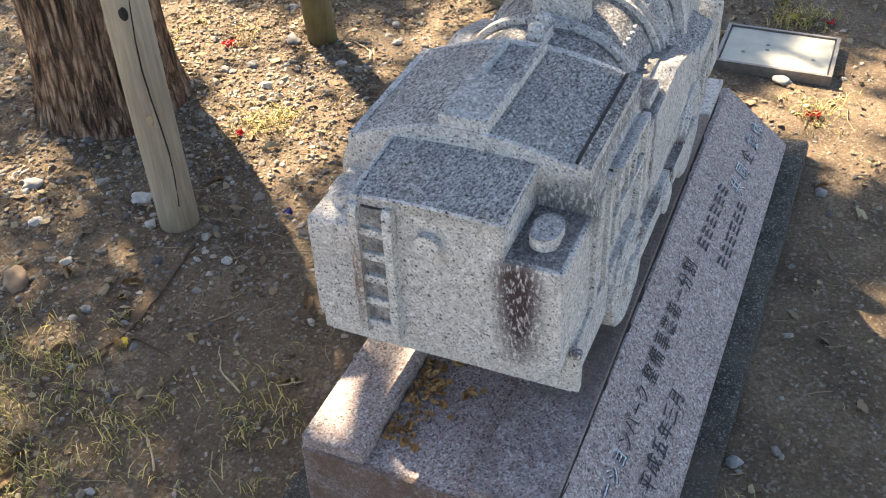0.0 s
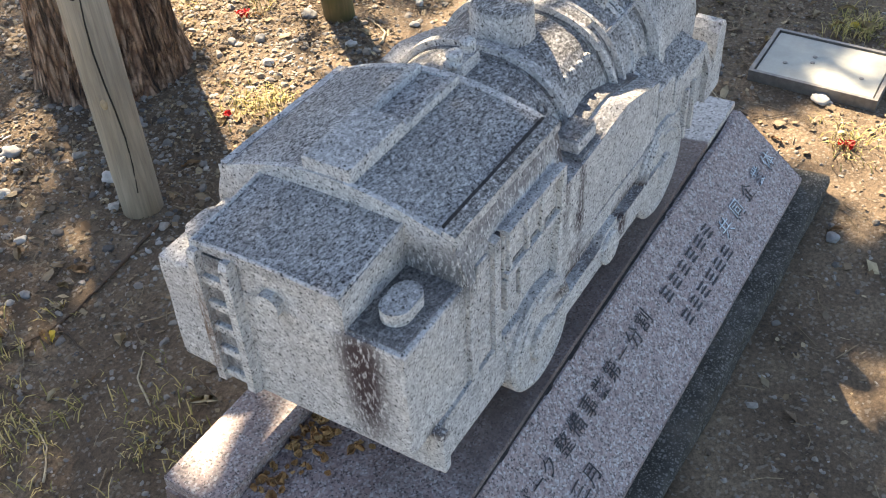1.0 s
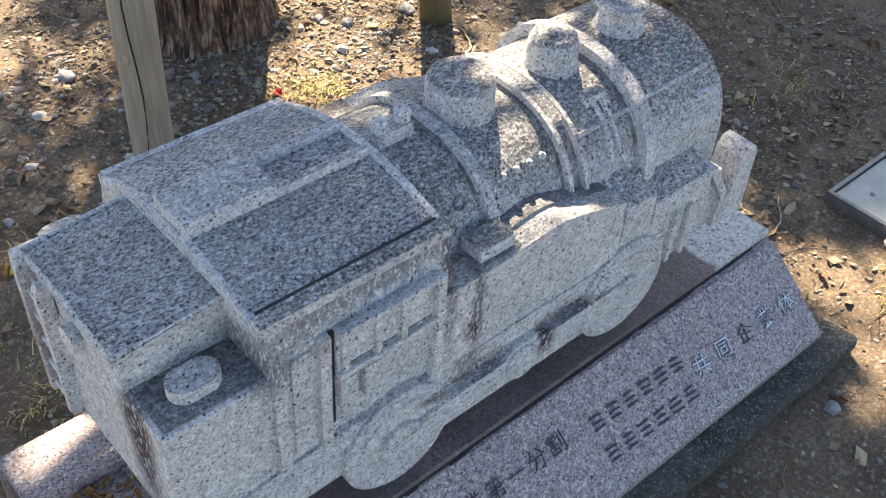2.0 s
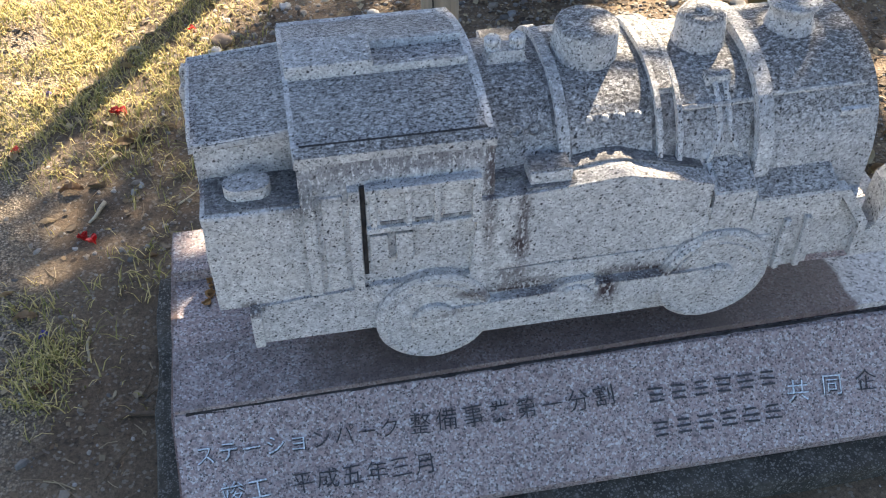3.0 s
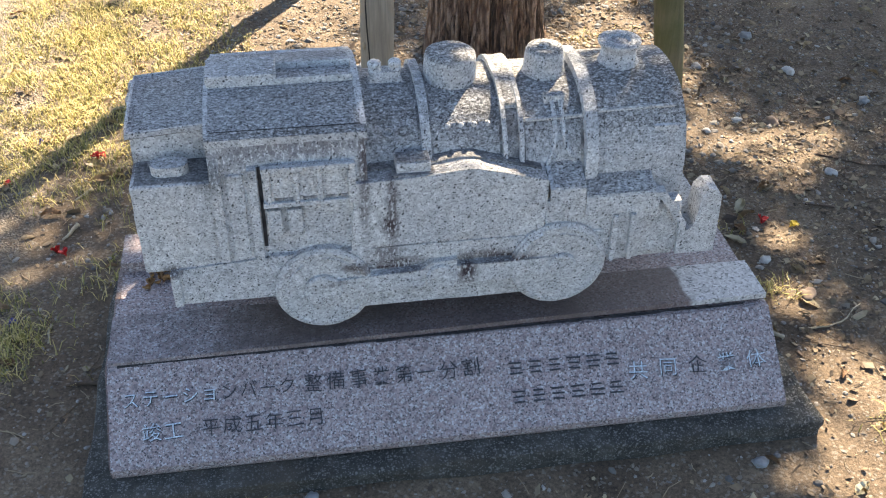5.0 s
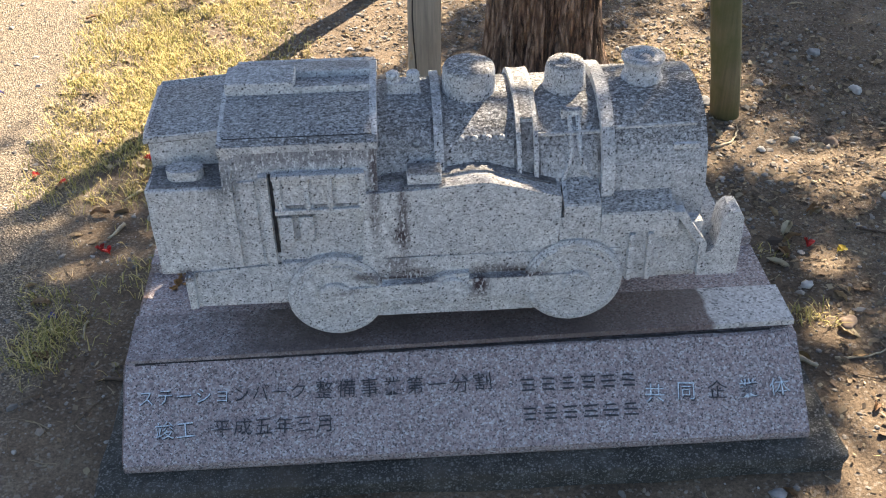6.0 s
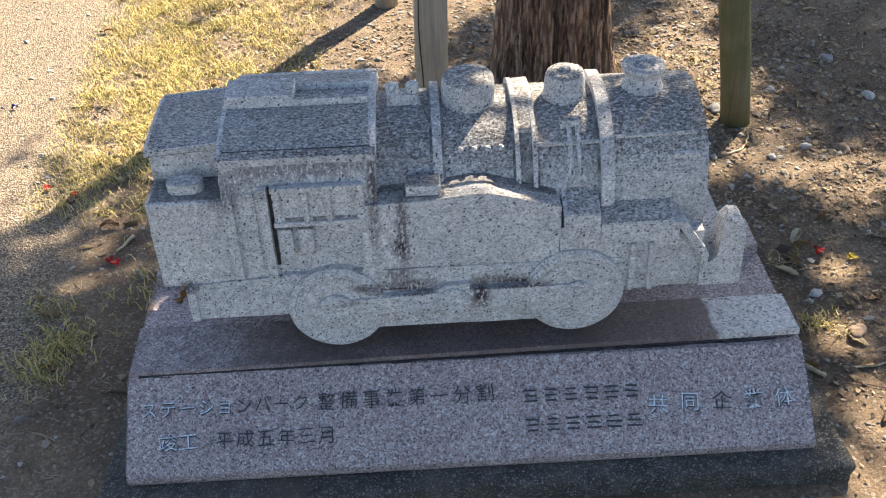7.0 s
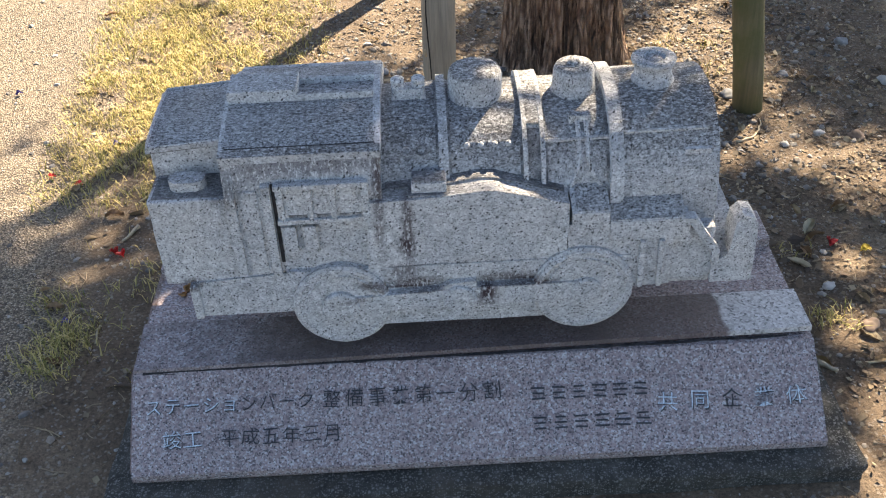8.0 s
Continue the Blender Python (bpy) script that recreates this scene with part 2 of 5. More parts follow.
def wood(name, tone, moss=0.0):
    m = Mat(name, 0.85)
    grain = m.noise(1.0, 6, 0.65, m.stretch(95, 95, 5), 0.6)
    col = m.ramp(grain, (0.3, tuple(c * 0.6 for c in tone)), (0.65, tone), (0.85, tuple(min(1, c * 1.25) for c in tone)))
    col = m.mix(0.6, col, m.ramp(m.noise(4, 4), (0.3, 0.75), (0.7, 1.1)), "MULTIPLY")
    if moss:
        col = m.mix(m.math("MULTIPLY", m.ramp(m.noise(9, 5), (0.35, 0.0), (0.65, 1.0)), moss), col, (0.075, 0.085, 0.022))
    return m.finish(col, grain, 0.5, 0.003)


def scattered(name, *tones, rough=0.85):
    """One tone a piece of a joined mesh."""
    m = Mat(name, rough)
    g = m.node("ShaderNodeNewGeometry")
    col = m.ramp(g.outputs["Random Per Island"], *[(i / (len(tones) - 1), t) for i, t in enumerate(tones)])
    col = m.mix(0.4, col, m.ramp(m.noise(120, 3), (0.3, 0.6), (0.7, 1.3)), "MULTIPLY")
    return m.finish(col)


def by_object(name, *tones, rough=0.8):
    m = Mat(name, rough)
    o = m.node("ShaderNodeObjectInfo")
    col = m.ramp(o.outputs["Random"], *[(i / (len(tones) - 1), t) for i, t in enumerate(tones)])
    col = m.mix(0.5, col, m.ramp(m.noise(60, 4), (0.3, 0.6), (0.7, 1.25)), "MULTIPLY")
    return m.finish(col)


BLACK_GRIME_SHADE = plain("black grime and shade", (0.03, 0.027, 0.027), 0.95, 0.7, 60)
JOINT_DARK = plain("dark joint tone", (0.09, 0.07, 0.06), 0.95, 0.7, 60)
CONCRETE, GROUND, BARK = concrete(), ground_material(), bark()
POST_WOOD = wood("grey weathered wood", (0.37, 0.32, 0.25))
MOSSY_WOOD = wood("mossy wood", (0.2, 0.16, 0.085), 0.75)
PEBBLE = scattered("mixed grey pebbles", (0.08, 0.078, 0.075), (0.17, 0.155, 0.14), (0.27, 0.25, 0.22), (0.2, 0.16, 0.12), (0.38, 0.36, 0.33))
GRASS = scattered("dry and green grass", (0.16, 0.17, 0.04), (0.34, 0.29, 0.09), (0.5, 0.4, 0.15), (0.6, 0.47, 0.22))
LITTER = scattered("crumbled leaf litter", (0.05, 0.035, 0.025), (0.13, 0.085, 0.05), (0.25, 0.18, 0.105), (0.09, 0.065, 0.045), (0.4, 0.32, 0.2))
TWIG = scattered("dry twigs", (0.1, 0.07, 0.045), (0.22, 0.16, 0.1), (0.38, 0.3, 0.19))
LEAF = by_object("dry fallen leaf", (0.2, 0.11, 0.055), (0.36, 0.25, 0.13), (0.46, 0.38, 0.24), (0.3, 0.19, 0.1), (0.5, 0.44, 0.3))
CROWN = scattered("green foliage", (0.04, 0.07, 0.02), (0.07, 0.1, 0.03), (0.1, 0.12, 0.04))
RED = plain("red petal", (0.55, 0.03, 0.03), 0.6, 0.3, 90)
BLUE = plain("blue petal", (0.07, 0.06, 0.25), 0.6, 0.3, 90)
YELLOW = plain("yellow leaf", (0.6, 0.45, 0.05), 0.6, 0.2, 90)
SEED = by_object("orange brown seed", (0.2, 0.1, 0.04), (0.36, 0.19, 0.07), (0.42, 0.25, 0.1))
INK = plain("black lettering paint", (0.04, 0.04, 0.045), 0.7, 0.7, 160)
CHALK = plain("worn pale lettering paint", (0.52, 0.58, 0.66), 0.7, 0.6, 260)
LID = plain("pale metal lid", (0.34, 0.34, 0.3), 0.5, 0.12, 25, 0.2, 0.1)
STEEL = plain("dull steel frame", (0.2, 0.19, 0.18), 0.5, 0.25, 60, 0.5)
DARK = plain("dark opening", (0.02, 0.018, 0.016), 0.95, 0.3, 40)
WHITE_WIRE = plain("white plastic wire", (0.75, 0.75, 0.75), 0.5, 0.1, 40)


# ---- mesh helpers ----
def part(name, bm, material, parent=None, label="", smooth=False):
    me = bpy.data.meshes.new(name)
    bmesh.ops.recalc_face_normals(bm, faces=bm.faces[:])
    bm.to_mesh(me)
    bm.free()
    me.materials.append(material)
    if smooth:
        me.polygons.foreach_set("use_smooth", [True] * len(me.polygons))
    ob = new(name, me)
    ob.parent = parent
    if label:
        ob["label"] = label
    return ob


def worn(bm, amp=0.0012, step=0.035, bevel=0.004, segments=2):
    """Rounds the edges and makes the faces slightly uneven."""
    if bevel:
        sharp = [e for e in bm.edges if len(e.link_faces) == 2 and e.calc_face_angle(0) > 0.6]
        bmesh.ops.bevel(bm, geom=sharp, offset=bevel, segments=segments, affect="EDGES", clamp_overlap=True, profile=0.6)
    for _ in range(3):
        long = [e for e in bm.edges if e.calc_length() > step]
        if not long:
            break
        bmesh.ops.subdivide_edges(bm, edges=long, cuts=1, use_grid_fill=True)
    for v in bm.verts:
        v.co += noise.noise_vector(v.co * 23) * amp + noise.noise_vector(v.co * 90) * amp * 0.5
    return bm


def box(x0, x1, y0, y1, z0, z1, bm=None):
    bm = bm or bmesh.new()
    bmesh.ops.create_cube(bm, size=1, matrix=Matrix.LocRotScale(((x0 + x1) / 2, (y0 + y1) / 2, (z0 + z1) / 2), None, (x1 - x0, y1 - y0, z1 - z0)))
    return bm


def prism(points, a, b, axis="y", bm=None):
    """A polygon drawn in the other two axes, swept from a to b along the axis."""
    bm = bm or bmesh.new()

    def at(p, d):
        return {"x": (d, p[0], p[1]), "y": (p[0], d, p[1]), "z": (p[0], p[1], d)}[axis]
    lo, hi = [bm.verts.new(at(p, a)) for p in points], [bm.verts.new(at(p, b)) for p in points]
    bm.faces.new(lo)
    bm.faces.new(hi[::-1])
    for i in range(len(points)):
        j = (i + 1) % len(points)
        bm.faces.new((lo[i], lo[j], hi[j], hi[i]))
    return bm


def lathe(profile, centre, n=32, axis="z", bm=None):
    """Turns (radius, height) round an axis through the centre."""
    bm = bm or bmesh.new()
    rings = []
    for r, h in profile:
        ring = []
        for i in range(n):
            a = math.tau * i / n
            c, s = r * math.cos(a), r * math.sin(a)
            ring.append(bm.verts.new(Vector(centre) + Vector({"z": (c, s, h), "y": (c, h, s), "x": (h, c, s)}[axis])))
        rings.append(ring)
    for p, q in zip(rings, rings[1:]):
        for i in range(n):
            j = (i + 1) % n
            bm.faces.new((p[i], p[j], q[j], q[i]))
    bm.faces.new(rings[0])
    bm.faces.new(rings[-1])
    return bm


def tube(points, radii, n=8, bm=None):
    bm = bm or bmesh.new()
    rings = []
    for i, p in enumerate(points):
        p = Vector(p)
        d = (Vector(points[min(i + 1, len(points) - 1)]) - Vector(points[max(i - 1, 0)])).normalized()
        u = d.orthogonal().normalized()
        w = d.cross(u)
        r = radii[i] if isinstance(radii, (list, tuple)) else radii
        rings.append([bm.verts.new(p + (u * math.cos(math.tau * k / n) + w * math.sin(math.tau * k / n)) * r) for k in range(n)])
    for a, b in zip(rings, rings[1:]):
        best = min(range(n), key=lambda s: (a[0].co - b[s].co).length)
        for k in range(n):
            bm.faces.new((a[k], a[(k + 1) % n], b[(k + 1 + best) % n], b[(k + best) % n]))
    bm.faces.new(rings[0])
    bm.faces.new(rings[-1])
    return bm


def thing(name, label, category, at=(0, 0, 0), kind="", group=""):
    ob = new(name)
    ob.location = at
    ob.empty_display_size = 0.05
    return tagged(ob, label, category, group, kind)


# ---- ground ----
bm = bmesh.new()
lines = [-40, -12, -5, -3] + [-2 + 0.05 * i for i in range(111)] + [4.5, 7, 14, 40]
rows_y = [-40, -12, -5, -3] + [-2 + 0.05 * i for i in range(111)] + [4.5, 7, 14, 40]


def ground_z(x, y):
    if abs(x) > 5 or abs(y) > 5:
        return 0.0
    return 0.012 * noise.noise(Vector((x * 1.3, y * 1.3, 0.3))) + 0.006 * noise.noise(Vector((x * 6, y * 6, 1.7)))


grid = [[bm.verts.new((x, y, ground_z(x, y))) for x in lines] for y in rows_y]
for j in range(len(rows_y) - 1):
    for i in range(len(lines) - 1):
        bm.faces.new((grid[j][i], grid[j][i + 1], grid[j + 1][i + 1], grid[j + 1][i]))
ground = tagged(part("ground", bm, GROUND, smooth=True), "bare brown soil beside a gravel path", "ground", kind="structure")

# ---- footing and plinth ----
footing = part("footing", worn(box(-0.056, 1.425, -0.05, 0.635, -0.05, 0.038), 0.0075, 0.016, 0.012), CONCRETE)
tagged(footing, "dark weathered concrete footing under the plinth", "footing")

plinth = thing("plinth", "pink granite plinth with a sloping lettered front", "plinth", (0.68, 0.3, 0.03))
BACK = Matrix.Translation((-0.68, -0.3, -0.03))


def on_plinth(name, bm, material, label="", parent=plinth):
    bm.transform(BACK)
    return part(name, bm, material, parent, label)


TOPZ = 0.205
bm = prism([(0.004, 0.038), (0.0, 0.046), (0.0, 0.06), (0.155, 0.1865), (0.29, 0.182), (0.58, 0.181), (0.58, 0.038)], 0.0, 1.36, "x")
on_plinth("base_block", worn(bm, 0.0008, 0.05, 0.003), PINK, "pink granite block with a sloping face")
# the bed slab, whose front edge stands proud towards one end
bm = bmesh.new()
v = [bm.verts.new(p) for p in [(0.002, 0.157, 0.1875), (1.358, 0.170, 0.196), (1.358, 0.292, 0.186), (0.002, 0.288, 0.186),
                               (0.002, 0.159, 0.194), (1.358, 0.171, TOPZ + 0.003), (1.358, 0.292, TOPZ), (0.002, 0.288, TOPZ)]]
for f in ((0, 1, 2, 3), (4, 5, 6, 7), (0, 1, 5, 4), (1, 2, 6, 5), (2, 3, 7, 6), (3, 0, 4, 7)):
    bm.faces.new([v[i] for i in f])
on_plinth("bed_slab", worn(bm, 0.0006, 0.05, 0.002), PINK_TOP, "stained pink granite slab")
# shadow of the gap below the slab, put into this block's dark colour
on_plinth("joint", worn(box(0.4, 1.352, 0.186, 0.286, 0.175, 0.191), 0.0006, 0.05, 0), JOINT_DARK, "dark recessed joint")
b = bmesh.new()
lo, hi = [], []
for i in range(61):
    x = 0.02 + 0.0215 * i
    wide = max(-0.0035, -0.001 + 0.003 * max(0.0, 1 - abs(x - 0.4) / 0.4) + 0.005 * noise.noise(Vector((x * 9, 3, 0))) + 0.003 * noise.noise(Vector((x * 40, 3, 0))))
    yy, zz = 0.1555 + 0.0098 * x, 0.1878 + 0.0003 * x
    lo.append(b.verts.new((x, yy - wide - 0.003, 0.06 + (min(yy, 0.155) - wide - 0.003) / 0.155 * 0.1265 + 0.0012 if yy - wide - 0.003 < 0.155 else 0.1877)))
    hi.append(b.verts.new((x, yy + 0.002, zz + 0.0008)))
for i in range(60):
    b.faces.new((lo[i], lo[i + 1], hi[i + 1], hi[i]))
geom = bmesh.ops.extrude_face_region(b, geom=b.faces[:])["geom"]
for v in geom:
    if isinstance(v, bmesh.types.BMVert):
        v.co.z -= 0.004
bmesh.ops.recalc_face_normals(b, faces=b.faces[:])
on_plinth("grime_line", b, BLACK_GRIME_SHADE, "black grime and shade along the slab's edge")
on_plinth("bed_kerb", worn(box(0.002, 1.358, 0.468, 0.578, 0.17, TOPZ + 0.002), 0.0006, 0.05, 0.003), KERB, "raised pink granite kerb")
on_plinth("end_face", worn(prism([(0.012, 0.036), (0.012, 0.062), (0.155, 0.181), (0.576, 0.182), (0.576, 0.036)], -0.004, 0.006, "x"), 0.002, 0.03, 0.002), PINK_ROUGH, "rough split brown stone face")

# lettering on the sloping face
ux, uz = 0.155 / math.hypot(0.155, 0.13), 0.13 / math.hypot(0.155, 0.13)
TILT_FACE = math.degrees(math.atan2(0.13, 0.155))


def face_pose(x, u, lift=0.0015, turn=0.0):
    return BACK @ pose(x, u * ux - lift * uz, 0.06 + u * uz + lift * ux, TILT_FACE, 0, 0) @ pose(0, 0, 0, 0, 0, turn)


def letter(ch, x, u, size, material, lift=0.0015):
    cu = bpy.data.curves.new("letter", "FONT")
    cu.body, cu.size, cu.align_x, cu.align_y = ch, size, "CENTER", "CENTER"
    cu.extrude, cu.offset = 0.0005, -0.0003
    tmp = new("letter", cu)
    bpy.context.view_layer.update()
    me = bpy.data.meshes.new_from_object(tmp.evaluated_get(bpy.context.evaluated_depsgraph_get()))
    bpy.data.objects.remove(tmp)
    me.materials.clear()
    for v in me.vertices:
        v.co += noise.noise_vector(v.co * 260 + Vector((x * 50, u * 50, 0))) * 0.0009
    me.materials.append(material)
    ob = new("letter", me)
    ob.parent = plinth
    ob.matrix_basis = face_pose(x, u, lift, random.uniform(-4, 4)) @ Matrix.Diagonal((random.uniform(0.92, 1.05), random.uniform(0.92, 1.05), 1, 1))
    return ob


def line_of(text, x0, x1, u, size, pale=()):
    for i, ch in enumerate(text):
        x = x0 + (x1 - x0) * i / (len(text) - 1)
        if i in pale:
            # dark copy set off beneath each pale letter, painted as its shaded outline
            letter(ch, x + 0.0012, u - 0.0016, size, INK, 0.0009)
        letter(ch, x, u + random.uniform(-0.001, 0.001), size, CHALK if i in pale else INK)


line_of("ステーションパーク", 0.043, 0.344, 0.130, 0.035, (0, 1, 2, 3, 4))
line_of("整備事業第一分割", 0.395, 0.712, 0.129, 0.039)
line_of("竣工", 0.080, 0.121, 0.064, 0.038, (0, 1))
line_of("平成五年三月", 0.193, 0.395, 0.064, 0.038)
line_of("共同企業体", 1.056, 1.310, 0.090, 0.042, (0, 1, 3, 4))
for u in (0.121, 0.063):  # two lines kept as plain bars
    for i in range(6):
        x = 0.803 + 0.0405 * i
        for k in range(3):
            w = random.uniform(0.02, 0.03)
            b = box(-w / 2, w / 2, -0.0018, 0.0018, 0, 0.0012)
            b.transform(face_pose(x, u + (k - 1) * 0.0105, 0.0008, random.uniform(-6, 3)))
            part("letter_bar", b, INK, plinth)

# ---- locomotive ----
LX, LY, LZ = LOCO
loco = thing("stone_locomotive", "carved grey granite steam locomotive with weathered dark roof", "sculpture", (LX, LY, LZ))
TO_LOCO = Matrix.Translation((-LX, -LY, -LZ))
C = 0.38


def carve(name, bm, material=STONE, label="", parent=loco, smooth=False):
    bm.transform(TO_LOCO)
    return part(name, bm, material, parent, label, smooth)


def arch(c, half, eave, rise, floor, n=20):
    """The outline (y, z) of a wall with an arched top."""
    r = (half * half + rise * rise) / (2 * rise)
    top = [(c + half * math.cos(math.pi * i / n), eave + math.sqrt(max(0, r * r - (half * math.cos(math.pi * i / n)) ** 2)) - (r - rise)) for i in range(n + 1)]
    return [(c - half, floor)] + [(c + half, floor)] + top


def barrel(r, zc, floor, n=28, c=C):
    def bulge(v):
        return math.copysign(abs(v) ** (2 / 2.4), v)
    return [(c - r, floor), (c + r, floor)] + [(c + r * bulge(math.cos(math.pi * i / n)), zc + r * bulge(math.sin(math.pi * i / n))) for i in range(n + 1)]


# frame, and an added block that carries it and shuts out light below
carve("frame", worn(prism([(0.152, 0.392), (0.150, 0.312), (0.38, 0.312), (0.38, 0.268), (0.94, 0.268), (0.985, 0.3), (0.985, 0.405), (0.335, 0.405)], 0.176, 0.584), 0.001, 0.06, 0.003), STONE, "lower frame")
# the block's dark colour also holds the shade under the frame
carve("support_block", worn(box(0.4, 0.96, 0.27, 0.49, 0.187, 0.3), 0.001), GRIMY_SHADE, "added dark block closing off light below the frame")
for y0, y1 in ((0.164, 0.19), (0.57, 0.596)):
    carve("frame_tab", worn(box(0.149, 0.165, y0, y1, 0.314, 0.392), 0.0008, 0.03, 0.003), STONE, "upright tab at the frame's end")
carve("rear_tank", worn(box(0.103, 0.25, 0.182, 0.574, 0.388, 0.577), 0.0015, 0.03, 0.005), STONE)
carve("tank_top", worn(box(0.11, 0.245, 0.189, 0.3, 0.5745, 0.579), 0.0006, 0.03, 0.002), GRIMY_SHADE, "grimy dark stone deck")
def rising(b, low):
    """Lifts what lies above low towards the cab, as the lid rises."""
    for v in b.verts:
        if v.co.z > low:
            v.co.z += 0.012 * (v.co.x - 0.1) / 0.15
    return b


carve("coal_bunker", rising(worn(prism(arch(C, 0.112, 0.63, 0.006, 0.57), 0.105, 0.25, "x"), 0.0012, 0.03, 0.003), 0.61), STONE)
lid = worn(prism(arch(C, 0.116, 0.638, 0.006, 0.629), 0.097, 0.25, "x"), 0.001, 0.03, 0.0025)
rising(lid, 0.0)
rim = [(0.0985, C - 0.112 + 0.224 * i / 12, 0.6385 + 0.006 * (1 - (2 * i / 12 - 1) ** 2)) for i in range(13)]
carve("lid_rim", worn(tube([(0.246, C - 0.113, 0.6505)] + rim + [(0.246, C + 0.113, 0.6505)], 0.0032, 6), 0.0004, 0.05, 0), STONE, "thin pale rim")
carve("lid_joint", rising(worn(box(0.1025, 0.247, C - 0.1135, C + 0.1135, 0.6268, 0.6305), 0.0003, 0.05, 0), 0.0), JOINT_DARK, "dark joint below the lid")
carve("bunker_lid", lid, TOOLED, "dark tooled stone lid")
for y in (0.228, 0.54):
    b = bmesh.new()
    pts = []
    for i in range(24):
        a = math.tau * i / 24
        cx = 0.012 if math.cos(a) > 0 else -0.012
        pts.append((0.172 + cx + 0.022 * math.cos(a), y + 0.021 * math.sin(a)))
    carve("filler_cap", worn(prism(pts, 0.575, 0.598, "z"), 0.0006, 0.03, 0.005), CRUSTY, "oval stone cap")

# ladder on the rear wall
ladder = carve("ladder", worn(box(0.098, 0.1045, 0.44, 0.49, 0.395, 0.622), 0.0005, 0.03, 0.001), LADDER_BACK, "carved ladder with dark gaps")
for y in (0.434, 0.487):
    carve("ladder_rail", worn(prism([(0.103, 0.388), (0.103, 0.632), (0.088, 0.632), (0.084, 0.622), (0.086, 0.395)], y - 0.0065, y + 0.0065), 0.0008, 0.03, 0.003), STONE, "", ladder)
for z in (0.402, 0.447, 0.49, 0.533, 0.576):
    carve("rung", worn(box(0.09, 0.103, 0.44, 0.482, z, z + 0.014), 0.0006, 0.03, 0.003), STONE, "", ladder)
carve("rear_lamp", worn(prism([(0.378 + 0.02 * math.cos(math.tau * i / 8 + 0.39), 0.581 + 0.019 * math.sin(math.tau * i / 8 + 0.39)) for i in range(8)], 0.09, 0.106, "x"), 0.0006, 0.03, 0.003), STONE, "small round stone lamp")

def settle(b):
    """The far half of the roof hangs a little lower."""
    for v in b.verts:
        if v.co.z > 0.6 and v.co.y > 0.42:
            v.co.z -= 0.085 * (v.co.y - 0.42)
    return b


# cab
CABX0, CABX1 = 0.243, 0.524
cab = carve("cab", settle(worn(prism([(0.182, 0.392), (0.578, 0.392), (0.578, 0.58), (0.566, 0.655)] + [(y, z) for y, z in arch(C, 0.176, 0.652, 0.023, 0.6)[3:-1]] + [(0.194, 0.655), (0.182, 0.58)], CABX0, CABX1, "x"), 0.001, 0.035, 0.002)), STONE, "cab body")
roof = carve("cab_roof", settle(worn(prism(arch(C, 0.17, 0.655, 0.025, 0.645), CABX0 + 0.003, CABX1 - 0.006, "x"), 0.001, 0.02, 0.001)), TOOLED, "dark weathered tooled roof", smooth=False)
for x0, x1 in ((CABX0 - 0.003, CABX0 + 0.005), (CABX1 - 0.009, CABX1 + 0.004)):
    carve("roof_rim", settle(worn(prism(arch(C, 0.186, 0.647, 0.036, 0.635), x0, x1, "x"), 0.0008, 0.03, 0.003)), STONE, "pale rim", roof)
for s in (-1, 1):
    y0, y1 = sorted((C + s * 0.19, C + s * 0.172))
    carve("eaves_strip", worn(prism([(y0, 0.642 if s < 0 else 0.622), (y1, 0.642 if s < 0 else 0.622), (y1, 0.662 if s < 0 else 0.637), (y0, 0.656 if s < 0 else 0.643)], CABX0 - 0.002, CABX1 + 0.003, "x"), 0.0008, 0.03, 0.002), BOILER, "strip along the eaves", roof)
# black strip in place of a cut groove; its colour gives the groove's shade
carve("roof_groove", worn(box(CABX0 + 0.008, CABX1 - 0.006, C - 0.1735, C - 0.1655, 0.63, 0.6605), 0.0004, 0.03, 0), BLACK_GRIME_SHADE, "dark groove along the eaves", roof)
carve("roof_hatch", worn(box(0.244, 0.374, 0.344, 0.42, 0.66, 0.7025), 0.0008, 0.03, 0.004), CRUSTY, "square hatch", roof)
for y in (0.35, 0.414):
    carve("hatch_rail", worn(box(0.36, 0.517, y - 0.006, y + 0.006, 0.66, 0.692), 0.0008, 0.03, 0.003), CRUSTY, "narrow rail", roof)

